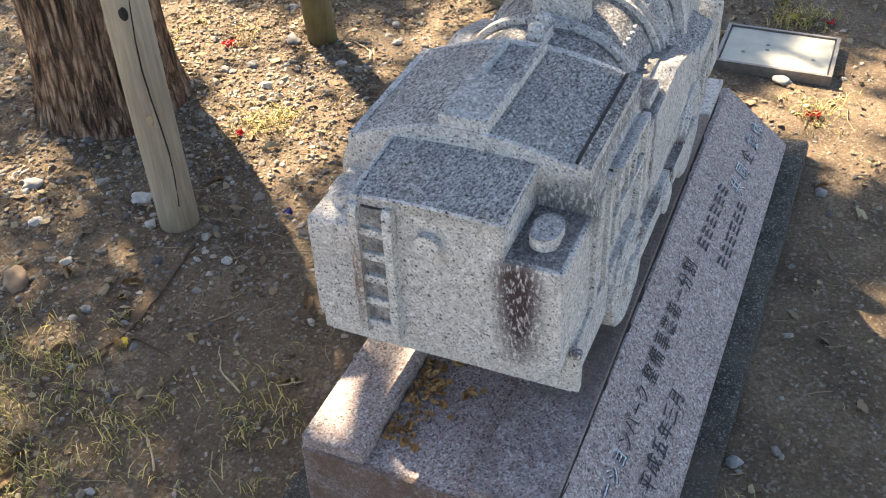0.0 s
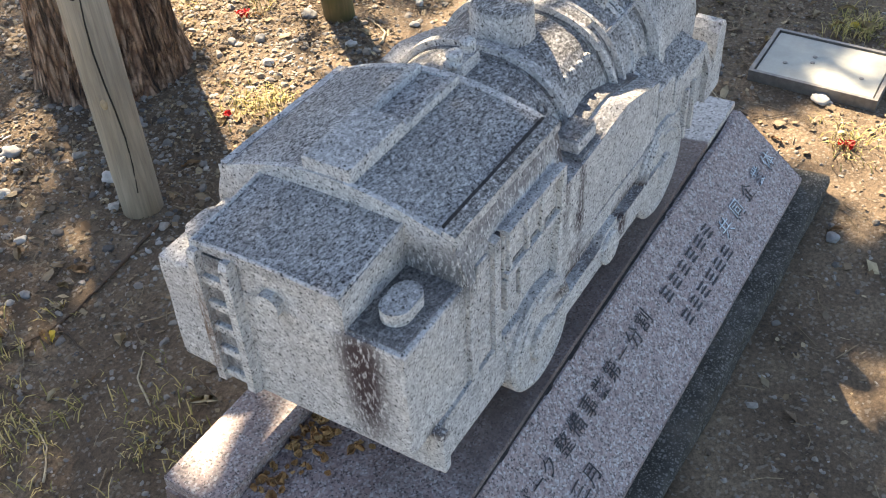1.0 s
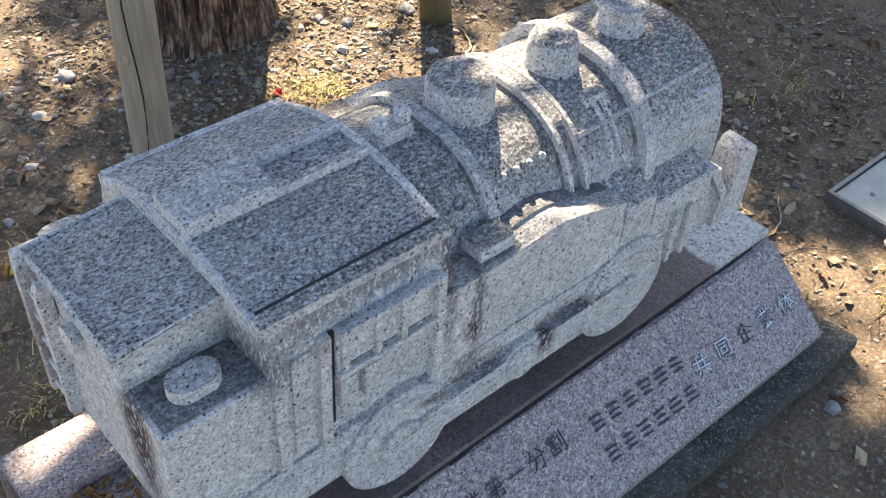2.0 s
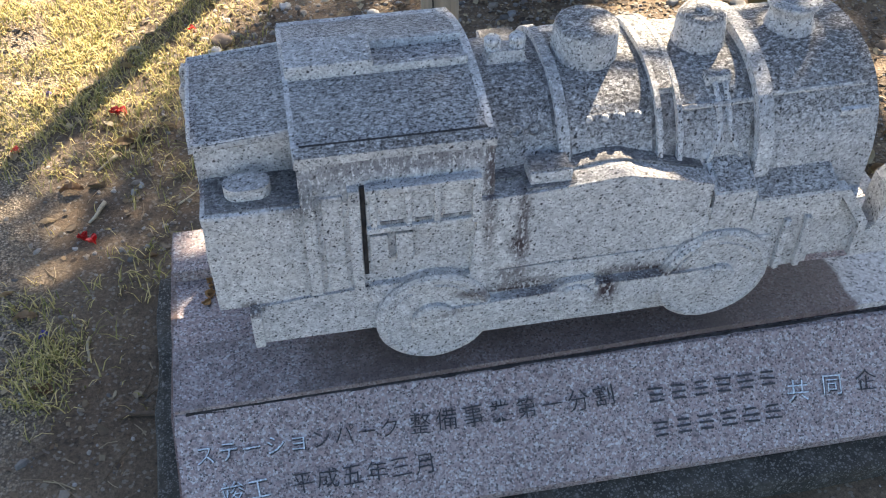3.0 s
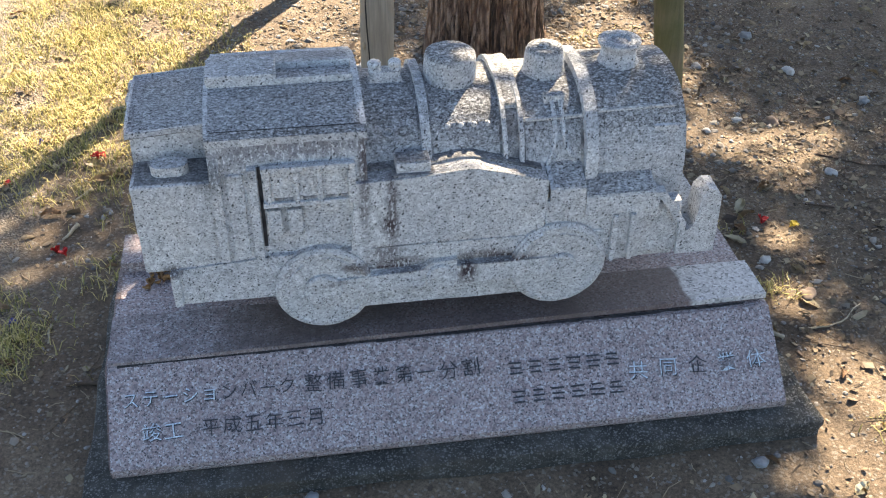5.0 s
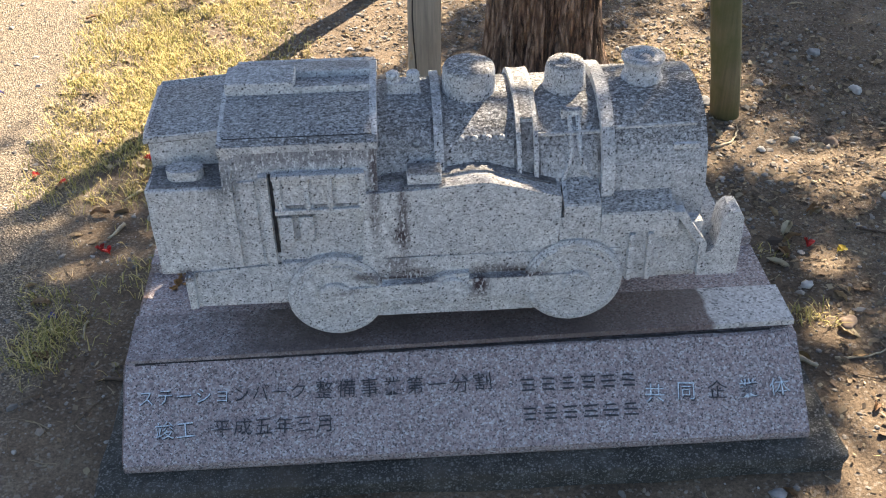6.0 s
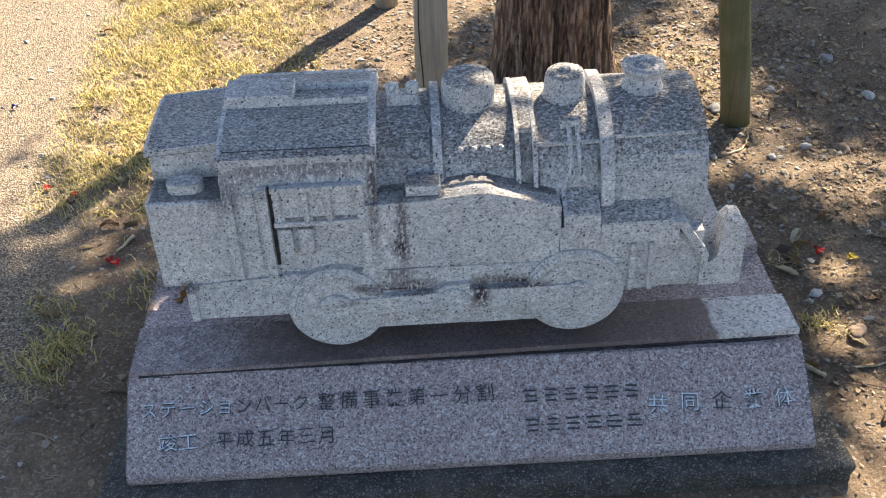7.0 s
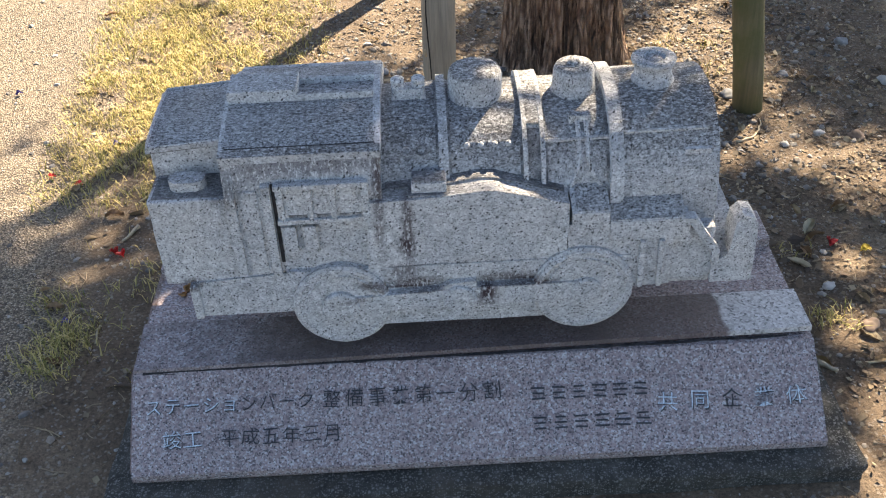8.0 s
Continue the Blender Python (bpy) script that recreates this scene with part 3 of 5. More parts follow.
# cab side: pillars, door slot and window panels, on both sides
for side in (1, -1):
    def flip(bm, s=side):
        if s < 0:
            bm.transform(Matrix.Translation((0, 2 * C, 0)) @ Matrix.Diagonal((1, -1, 1, 1)))
        return bm
    carve("pillar", flip(worn(prism([(0.174, 0.404), (0.174, 0.58), (0.19, 0.63), (0.2, 0.63), (0.2, 0.404)], 0.245, 0.262, "x"), 0.0008, 0.03, 0.003)), STONE, "", cab)
    carve("pillar", flip(worn(prism([(0.174, 0.395), (0.174, 0.6), (0.2, 0.61), (0.2, 0.395)], 0.31, 0.326, "x"), 0.0008, 0.03, 0.003)), STONE, "", cab)
    carve("door_panel", flip(worn(box(0.272, 0.302, 0.179, 0.19, 0.412, 0.59), 0.0006, 0.03, 0.002)), STONE, "", cab)
    # slot drawn as a black strip, the shade of its depth in the colour
    carve("door_slot", flip(worn(box(0.328, 0.3345, 0.180, 0.19, 0.43, 0.602), 0.0003, 0.03, 0)), BLACK_GRIME_SHADE, "dark slot", cab)
    win = carve("cab_window", flip(worn(box(0.335, 0.5, 0.1745, 0.19, 0.524, 0.604), 0.0006, 0.03, 0.003)), STONE, "panelled window", cab)
    for x0, x1 in ((0.346, 0.39), (0.397, 0.432), (0.439, 0.488)):
        carve("pane_frame", flip(worn(box(x0 - 0.006, x0 + 0.003, 0.1685, 0.178, 0.53, 0.598), 0.0003, 0.03, 0.001)), STONE, "", win)
        # shading line: a dark strip painted where the pane's groove would be shaded
        carve("pane_groove", flip(worn(box(x0 + 0.008, x1 - 0.002, 0.173, 0.178, 0.5335, 0.5385), 0.0002, 0.03, 0)), GRIMY_SHADE, "dark groove", win)
    carve("pane_frame", flip(worn(box(0.489, 0.502, 0.165, 0.178, 0.5225, 0.604), 0.0004, 0.03, 0.001)), STONE, "", win)
    carve("pane_frame", flip(worn(box(0.334, 0.502, 0.165, 0.178, 0.597, 0.607), 0.0004, 0.03, 0.001)), STONE, "", win)
    carve("pane_frame", flip(worn(box(0.334, 0.491, 0.1665, 0.178, 0.5225, 0.532), 0.0004, 0.03, 0.001)), STONE, "", win)
    for x0, x1 in ((0.338, 0.364), (0.376, 0.402)):
        carve("small_panel", flip(worn(box(x0, x1, 0.171, 0.19, 0.458, 0.5135), 0.0006, 0.03, 0.002)), STONE, "", cab)
    # dark strip that puts the shade between the panels into colour
    carve("panel_gap", flip(worn(box(0.333, 0.408, 0.1795, 0.19, 0.5125, 0.5235), 0.0002, 0.03, 0)), GRIMY_SHADE, "dark gap", cab)

    # side tank with a peaked top
    outline = [(0.489, 0.41), (0.86, 0.428), (0.864, 0.534), (0.79, 0.556), (0.73, 0.572), (0.7, 0.574), (0.64, 0.565), (0.524, 0.559), (0.5, 0.559)]
    carve("side_tank", flip(worn(prism(outline, 0.17, 0.245), 0.0016, 0.015, 0.003)), CRUSTY, "plain side tank with a peaked top")
    deck = [(0.53, 0.559), (0.64, 0.565), (0.7, 0.574), (0.73, 0.572), (0.79, 0.556), (0.858, 0.536)]
    carve("tank_deck", flip(worn(prism([(x, z - 0.006) for x, z in deck] + [(x, z + 0.0045) for x, z in deck[::-1]], 0.207, 0.245), 0.0012, 0.012, 0)), GRIMY_SHADE, "dark grimy deck")
    carve("box_lid", flip(worn(box(0.58, 0.64, 0.188, 0.223, 0.584, 0.5885), 0.0004, 0.03, 0.001)), GRIMY_SHADE, "dark grimy lid")
    # dark edge painted round the box's foot, for grime and crease shade
    carve("box_foot", flip(worn(box(0.572, 0.648, 0.176, 0.232, 0.555, 0.5665), 0.0012, 0.012, 0)), CREASE_OUTLINE, "dark painted outline at the foot of the box")
    carve("sand_box", flip(worn(box(0.578, 0.642, 0.184, 0.225, 0.556, 0.586), 0.0008, 0.03, 0.003)), CRUSTY, "small box")
    carve("running_step", flip(worn(prism([(0.17, 0.45), (0.17, 0.512), (0.23, 0.54), (0.26, 0.54), (0.26, 0.45)], 0.869, 0.938, "x"), 0.001, 0.03, 0.003)), STONE, "sloping step")
    carve("running_step", flip(worn(prism([(0.168, 0.45), (0.168, 0.49), (0.215, 0.512), (0.26, 0.512), (0.26, 0.45)], 0.94, 1.078, "x"), 0.001, 0.03, 0.003)), STONE, "sloping step")
    carve("step_top", flip(worn(prism([(0.172, 0.512), (0.172, 0.5155), (0.23, 0.543), (0.23, 0.538)], 0.877, 0.935, "x"), 0.0006, 0.012, 0)), TOOLED, "dark weathered top")
    carve("step_top", flip(worn(prism([(0.17, 0.49), (0.17, 0.4935), (0.215, 0.5145), (0.215, 0.51)], 0.944, 1.074, "x"), 0.0006, 0.012, 0)), TOOLED, "dark weathered top")
    carve("running_board", flip(worn(box(0.862, 1.09, 0.172, 0.26, 0.434, 0.486), 0.001, 0.03, 0.003)), STONE)
    carve("valance", flip(worn(box(0.335, 0.995, 0.171, 0.2, 0.375, 0.411), 0.001, 0.03, 0.003)), STONE, "strip behind the wheels")

    carve("valance", flip(worn(box(0.492, 0.99, 0.1745, 0.2, 0.405, 0.434), 0.0008, 0.03, 0.002)), STONE, "strip under the side tank")

    # wheels, rods and cylinder
    for k, (x, z, r) in enumerate(((0.432, 0.33, 0.094), (0.893, 0.341, 0.0965))):
        wheel = carve("wheel", flip(worn(lathe([(r - 0.002, 0.2), (r, 0.195), (r, 0.166), (r - 0.004, 0.163)], (x, 0, z), 40, "y"), 0.0008, 0.05, 0)), STONE, "stone disc wheel")
        carve("tyre", flip(worn(lathe([(r - 0.004, 0.165), (r - 0.006, 0.1615), (r - 0.012, 0.161), (r - 0.016, 0.1645)], (x, 0, z), 40, "y"), 0.0004, 0.05, 0)), STONE, "", wheel)
        carve("hub", flip(worn(lathe([(0.037, 0.17), (0.0365, 0.155), (0.033, 0.152), (0.02, 0.1515), (0.004, 0.151)] if k == 0 else [(0.03, 0.17), (0.0295, 0.156), (0.026, 0.153), (0.004, 0.1525)], (x - 0.002 if k == 0 else x + 0.006, 0, z - 0.001), 28, "y"), 0.0006, 0.05, 0)), STONE, "", wheel)
        for a0, a1, q in ((0.3, 1.6, 0.072), (2.1, 3.4, 0.07)):
            arc = [(x + q * math.cos(a0 + (a1 - a0) * i / 10), 0.163, z + q * math.sin(a0 + (a1 - a0) * i / 10)) for i in range(11)]
            carve("rim_arc", flip(worn(tube(arc, 0.003, 6), 0.0004, 0.05, 0)), STONE, "shallow carved arc", wheel)
    carve("connecting_rod", flip(worn(prism([(0.435, 0.316), (0.445, 0.35), (0.66, 0.362), (0.9, 0.364), (0.9, 0.324), (0.66, 0.318)], 0.157, 0.178), 0.0008, 0.03, 0.004)), STONE)
    carve("crosshead", flip(worn(lathe([(0.032, 0.178), (0.0315, 0.153), (0.028, 0.15), (0.004, 0.1495)], (0.658, 0, 0.338), 24, "y"), 0.0008, 0.05, 0)), STONE, "rounded crosshead")
    carve("rod_guide", flip(worn(prism([(0.62, 0.36), (0.64, 0.374), (0.69, 0.378), (0.69, 0.362)], 0.158, 0.178), 0.0006, 0.03, 0.003)), STONE, "small guide above the rod")
    carve("guard_strap", flip(worn(tube([(0.49, 0.165, 0.385), (0.507, 0.165, 0.37), (0.517, 0.165, 0.345), (0.521, 0.166, 0.325)], 0.007, 6), 0.0006, 0.05, 0)), STONE, "curved bar")
    carve("guard_strap", flip(worn(tube([(0.805, 0.163, 0.352), (0.815, 0.163, 0.38), (0.835, 0.163, 0.405), (0.858, 0.165, 0.418)], 0.008, 6), 0.0006, 0.05, 0)), STONE, "curved bar")
    cyl = carve("cylinder", flip(worn(box(1.045, 1.142, 0.185, 0.25, 0.335, 0.455), 0.001, 0.03, 0.005)), STONE, "cylinder block")
    carve("cylinder_front", flip(worn(box(0.982, 1.06, 0.172, 0.25, 0.335, 0.452), 0.001, 0.03, 0.003)), STONE, "", cyl)
    for x in (0.996, 1.032):
        carve("rib", flip(worn(box(x, x + 0.011, 0.162, 0.178, 0.338, 0.446), 0.0005, 0.03, 0.003)), STONE, "", cyl)
    carve("brace", flip(worn(prism([(1.08, 0.486), (1.1, 0.486), (1.15, 0.41), (1.15, 0.385), (1.136, 0.385), (1.136, 0.405)], 0.172, 0.196), 0.0006, 0.03, 0.003)), STONE, "sloping brace")
    carve("buffer_post", flip(worn(prism([(1.138, 0.333), (1.219, 0.333), (1.216, 0.466), (1.207, 0.48), (1.188, 0.482), (1.175, 0.468), (1.168, 0.4), (1.152, 0.385), (1.138, 0.385)], 0.174, 0.228), 0.0008, 0.03, 0.006)), STONE, "upright block with a rounded top")
carve("buffer_beam", worn(box(1.142, 1.2, 0.22, 0.54, 0.335, 0.42), 0.001, 0.04, 0.004), STONE)
carve("front_deck", worn(box(0.97, 1.15, 0.22, 0.54, 0.3, 0.452), 0.001, 0.05, 0.003), STONE)

# boiler and its fittings
RB, ZB = 0.157, 0.501
boiler = carve("boiler", worn(prism(barrel(RB, ZB, 0.44), 0.52, 0.96, "x"), 0.0012, 0.02, 0), BOILER, "rounded boiler with dark weathered top")
smoke = carve("smokebox", worn(prism(barrel(0.166, ZB + 0.002, 0.44), 0.955, 1.143, "x"), 0.0012, 0.02, 0.004), BOILER, "smokebox with dark top")
carve("smokebox_door", worn(lathe([(0.12, 1.14), (0.118, 1.152), (0.1, 1.163), (0.06, 1.17), (0.01, 1.173)], (0, C, ZB + 0.01), 36, "x"), 0.0006, 0.05, 0), STONE, "domed round door", smoke, True)


def shell(r, angle):
    """(y, z) on a barrel of that radius, the angle in degrees up from the near side."""
    c, q = math.cos(radians(angle)), math.sin(radians(angle))
    return C - r * math.copysign(abs(c) ** (2 / 2.4), c), ZB + r * math.copysign(abs(q) ** (2 / 2.4), q)


def band(x0, x1, r, low=0.0, floor=None, mat=None):
    """A hoop over the boiler, from low degrees up on both sides, or down to the floor."""
    n = 28
    angles = [low + (180 - 2 * low) * i / n for i in range(n + 1)]
    out, inn = [shell(r, a) for a in angles], [shell(RB - 0.006, a) for a in angles]
    if floor:
        out = [(out[0][0], floor)] + out + [(out[-1][0], floor)]
        inn = [(inn[0][0], floor)] + inn + [(inn[-1][0], floor)]
    return carve("boiler_band", worn(prism(out + inn[::-1], x0, x1, "x"), 0.0008, 0.02, 0.003), mat or CRUSTY, "raised hoop", boiler)


# dark outlines beside the hoops: crease shade painted in along with grime
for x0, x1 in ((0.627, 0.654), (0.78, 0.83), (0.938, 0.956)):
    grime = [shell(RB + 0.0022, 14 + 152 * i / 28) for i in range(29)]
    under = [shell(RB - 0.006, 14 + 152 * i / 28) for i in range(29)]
    carve("hoop_grime", worn(prism(grime + under[::-1], x0, x1, "x"), 0.0012, 0.012, 0), CREASE_OUTLINE, "dark painted outline along the hoop", boiler)
band(0.632, 0.649, RB + 0.012, 0, 0.5)
band(0.787, 0.823, RB + 0.0115, 56, None, BOILER)
for x0, x1 in ((0.785, 0.793), (0.817, 0.825)):
    band(x0, x1, RB + 0.0125, 0, 0.49)
for a in (12, 55):
    y, z = shell(RB + 0.002, a)
    carve("hoop_bar", worn(tube([(0.79, y, z), (0.82, y, z)], 0.004, 6), 0.0003, 0.05, 0), STONE, "", boiler)
band(0.943, 0.967, RB + 0.02, 0, 0.46)
flare = [(0.078, 0.61), (0.064, 0.63), (0.054, 0.648), (0.0515, 0.665), (0.051, 0.692), (0.0502, 0.7), (0.048, 0.7075), (0.043, 0.7105), (0.02, 0.711), (0.004, 0.711)]
carve("steam_dome", worn(lathe(flare, (0.706, C, 0), 36), 0.0012, 0.05, 0), BOILER, "wide steam dome with a dark flat top", smooth=True)
flare = [(0.078, 0.615), (0.062, 0.635), (0.046, 0.652), (0.0405, 0.664), (0.039, 0.69), (0.0375, 0.7), (0.034, 0.707), (0.028, 0.7095), (0.012, 0.71), (0.0115, 0.7135), (0.009, 0.7145), (0.002, 0.7145)]
carve("sand_dome", worn(lathe(flare, (0.892, C, 0), 36), 0.0012, 0.05, 0), BOILER, "smaller dome with a knob", smooth=True)
flare = [(0.085, 0.63), (0.062, 0.65), (0.044, 0.664), (0.036, 0.678), (0.0345, 0.69), (0.0365, 0.7), (0.0415, 0.706), (0.0425, 0.711), (0.0415, 0.7135), (0.036, 0.7145), (0.023, 0.714), (0.0215, 0.7125), (0.0205, 0.7065), (0.0165, 0.7065), (0.015, 0.709), (0.003, 0.7095)]
carve("chimney", worn(lathe(flare, (1.042, C, 0), 36), 0.0008, 0.05, 0), CRUSTY, "flared chimney with a hollow top", smooth=True)
valve = carve("safety_valve", worn(prism([(0.54, 0.6460), (0.55, 0.6630), (0.553, 0.6790), (0.607, 0.6790), (0.61, 0.6630), (0.62, 0.6460)], C - 0.015, C + 0.015), 0.0008, 0.02, 0.004), CRUSTY, "block with two small caps")
carve("valve_base", worn(lathe([(0.046, 0.6310), (0.04, 0.6430), (0.033, 0.6520), (0.005, 0.6540)], (0.58, C, 0), 24), 0.0008, 0.05, 0), BOILER, "", valve)
for x in (0.5605, 0.5995):
    carve("valve_cap", worn(lathe([(0.012, 0.6710), (0.0122, 0.6830), (0.0105, 0.6845), (0.0105, 0.6860), (0.013, 0.6880), (0.013, 0.6940), (0.0095, 0.6980), (0.003, 0.6990)], (x, C, 0), 16), 0.0004, 0.05, 0), STONE, "", valve, True)


def on_boiler(angle, r=RB):
    return shell(r, angle)


for i in range(4):
    y, z = on_boiler(43, RB + 0.001)
    b = bmesh.new()
    bmesh.ops.create_icosphere(b, subdivisions=2, radius=0.006, matrix=Matrix.Translation((0.683 + 0.0255 * i, y, z)))
    carve("bolt", b, STONE, "round stone bolt head", boiler, True)
for x in (0.572, 0.6):
    y, z = on_boiler(41, RB + 0.001)
    ring = [(x + 0.009 * math.cos(math.tau * i / 14), y + 0.006 * math.sin(math.tau * i / 14), z + 0.006 * math.sin(math.tau * i / 14)) for i in range(15)]
    carve("ring", tube(ring, 0.0022, 5), GRIMY_SHADE if x > 0.59 else BOILER, "small carved ring", boiler)
y, z = on_boiler(44)
carve("hand_rail", worn(tube([(0.826, y - 0.002, z), (0.9, y - 0.002, z + 0.001), (0.946, y - 0.002, z + 0.003)], 0.0045, 6), 0.0003, 0.05, 0), CRUSTY, "thin rail", boiler)
y, z = on_boiler(46, 0.167)
carve("hand_rail", worn(tube([(0.966, y - 0.001, z), (1.03, y - 0.001, z + 0.001), (1.125, y - 0.001, z + 0.002)], 0.004, 6), 0.0003, 0.05, 0), CRUSTY, "thin rail", smoke)
y, z = on_boiler(31, 0.167)
carve("name_plate", worn(box(1.078, 1.127, y - 0.006, y + 0.012, z - 0.005, z + 0.005), 0.0003, 0.03, 0.001), STONE, "small blank plate", smoke)
ty, tz = on_boiler(62, RB)
valve2 = carve("valve_box", worn(box(0.879, 0.91, ty - 0.012, ty + 0.02, tz - 0.006, tz + 0.008), 0.0004, 0.03, 0.002), BOILER, "small valve", boiler)
for x in (0.876, 0.908):
    carve("valve_knob", worn(box(x - 0.004, x + 0.004, ty - 0.014, ty + 0.004, tz - 0.008, tz + 0.01), 0.0003, 0.03, 0.002), BOILER, "", valve2)
for x, bend in ((0.888, -0.024), (0.904, 0.036)):
    pts = [(x, *on_boiler(a, RB + 0.001)) for a in (62, 54, 46, 38, 30)] + [(x + bend * 0.12, *on_boiler(23, RB + 0.001)), (x + bend * 0.4, *on_boiler(15, RB + 0.001)), (x + bend * 0.8, *on_boiler(7, RB + 0.001)), (x + bend, *on_boiler(3, RB + 0.001))]
    carve("pipe", worn(tube(pts, 0.0048, 6), 0.0003, 0.05, 0), STONE, "thin branching pipe", boiler)

# ---- inspection cover ----
cover = thing("inspection_cover", "pale metal inspection cover in a steel frame on soil", "manhole cover", (1.9, 0.1, 0))
SPIN = Matrix.Rotation(radians(0.5), 4, "Z")


def on_cover(name, b, mat, label=""):
    b.transform(SPIN)
    return part(name, b, mat, cover, label)


on_cover("base", worn(box(-0.12, 0.12, -0.16, 0.16, -0.03, 0.022), 0.001, 0.06, 0.002), STEEL, "dark frame box")
for b0 in ((-0.12, -0.11, -0.16, 0.16), (0.11, 0.12, -0.16, 0.16), (-0.11, 0.11, -0.16, -0.15), (-0.11, 0.11, 0.15, 0.16)):
    on_cover("frame_bar", box(*b0, 0.02, 0.033), STEEL)
on_cover("lid", worn(box(-0.106, 0.106, -0.146, 0.146, 0.02, 0.029), 0.0004, 0.05, 0.002), LID, "pale lid")
for x, y in ((-0.03, -0.1), (0.02, 0.03), (-0.01, 0.028), (-0.04, 0.09)):
    on_cover("screw", lathe([(0.006, 0.028), (0.006, 0.0305), (0.002, 0.031)], (x, y, 0), 10), STEEL, "dark screw")

# ---- posts and tree ----
def stake(base, top, r, material, label, crack=True):
    ob = thing("tree_stake", label, "stake", base)
    d = Vector(top) - Vector(base)
    pts = [d * (i / 14) + Vector((0, 0, -0.06 if i == 0 else 0)) for i in range(15)]
    b = bmesh.new()
    tube([p + noise.noise_vector(p * 3) * 0.003 for p in pts], [r * (1 + 0.03 * noise.noise(p * 9)) for p in pts], 20, b)
    part("post", b, material, ob, "", True)
    side = Vector((-0.62, -0.78, 0))
    if crack:
        line = [p + side * (r - 0.0005) + Vector((0.006 * math.sin(i * 0.9), -0.004 * math.sin(i * 0.9), 0)) for i, p in enumerate(pts[1:-1])]
        part("crack", tube(line, 0.0022, 5), DARK, ob, "long dark drying crack")
        for h, s in ((0.3, 1), (0.55, 1.2)):
            p = d * h / d.z + Vector((-0.85, -0.5, 0)).normalized() * (r - 0.003)
            b = bmesh.new()
            bmesh.ops.create_icosphere(b, subdivisions=2, radius=0.013 * s, matrix=Matrix.Translation(p) @ Matrix.Diagonal((0.5, 0.8, 1.1, 1)))
            part("knot", b, DARK if h > 0.5 else TWIG, ob, "dark wood knot", True)
    return ob


stake((0.645, 1.295, 0), (0.666, 1.321, 0.98), 0.047, POST_WOOD, "grey weathered round wooden stake with a long crack")
stake((1.588, 1.405, 0), (1.34, 1.46, 1.9), 0.045, MOSSY_WOOD, "greenish mossy round wooden stake", False)
stake((0.5, 2.46, 0), (0.515, 2.43, 1.53), 0.045, POST_WOOD, "grey weathered round wooden stake", False)

TX, TY = 1.065, 1.8
tree = thing("tree", "tree with a thick furrowed brown trunk and leafy crown", "tree", (TX, TY, 0))
b = bmesh.new()
n = 160
rings = []
levels = [-0.06, 0.0, 0.04, 0.09, 0.15, 0.22, 0.3, 0.4, 0.5, 0.62, 0.76, 0.9, 1.1, 1.4, 1.8, 2.3, 2.8]
for z in [levels[0]] + [levels[i] + (levels[i + 1] - levels[i]) * k / 4 for i in range(len(levels) - 1) for k in range(4)] + [levels[-1]]:
    ring = []
    for i in range(n):
        a = math.tau * i / n
        r = 0.184 - 0.022 * max(0, z) + 0.035 * math.exp(-max(0, z) / 0.09)
        q = Vector((math.cos(a) * 3.2, math.sin(a) * 3.2, z * 1.5))
        r += 0.012 * noise.noise(q) - 0.013 * max(0, 1 - 4.5 * abs(noise.noise(Vector((math.cos(a) * 8, math.sin(a) * 8, z * 1.6 + 3))))) + 0.011 * abs(noise.noise(Vector((math.cos(a) * 10, math.sin(a) * 10, z * 4)))) - 0.012 * (1 - min(1, 5 * abs(noise.noise(Vector((math.cos(a) * 5.5, math.sin(a) * 5.5, z * 2.4 + 7))))))
        up = max(0, z - 0.5)
        high = max(0, z - 0.85)
        ring.append(b.verts.new((r * math.cos(a) - 0.16 * up - 0.26 * high, r * math.sin(a) + 0.1 * up, z)))
    rings.append(ring)
for p, q in zip(rings, rings[1:]):
    for i in range(n):
        b.faces.new((p[i], p[(i + 1) % n], q[(i + 1) % n], q[i]))
b.faces.new(rings[-1])
part("trunk", b, BARK, tree, "", True)

# the crown, sparse enough for dappled light
rng = random.Random(7)


GAPS = [(0.37, -0.32, 0.05), (-0.01, 0.33, 0.15), (1.6, 1.08, 0.08), (1.78, 0.9, 0.06), (1.95, 1.15, 0.04), (1.64, 0.42, 0.04), (1.85, -0.05, 0.1),
        (1.56, -0.06, 0.09), (0.85, -0.3, 0.05), (-0.21, 0.235, 0.0), (2.05, 0.7, 0.02), (0.2, -0.1, 0.02), (0.5, -0.12, 0.01)]


def shaded(x, y):
    """How thickly the crown shades a place on the ground."""
    if any(math.hypot(x - a, y - b) < r + 0.13 for a, b, r in GAPS):
        return 0.0
    if math.hypot((x - 1.1) / 2.35, (y - 0.5) / 3.0) > 1 + 0.3 * noise.noise(Vector((x * 1.1, y * 1.1, 3))):
        return 0.0
    s = ((x - TX) * SUN.y - (y - TY) * SUN.x) / math.hypot(SUN.x, SUN.y)
    if 0.1 < s < 0.85 and y > 1.0 and x < 1.8:
        return 0.05
    if s < 0 and y > 1.18 + 0.95 * (x + 0.2) and x > -2.5:
        return 0.02
    if x > 1.25 and y < 1.3:
        return 1.0
    return 0.95


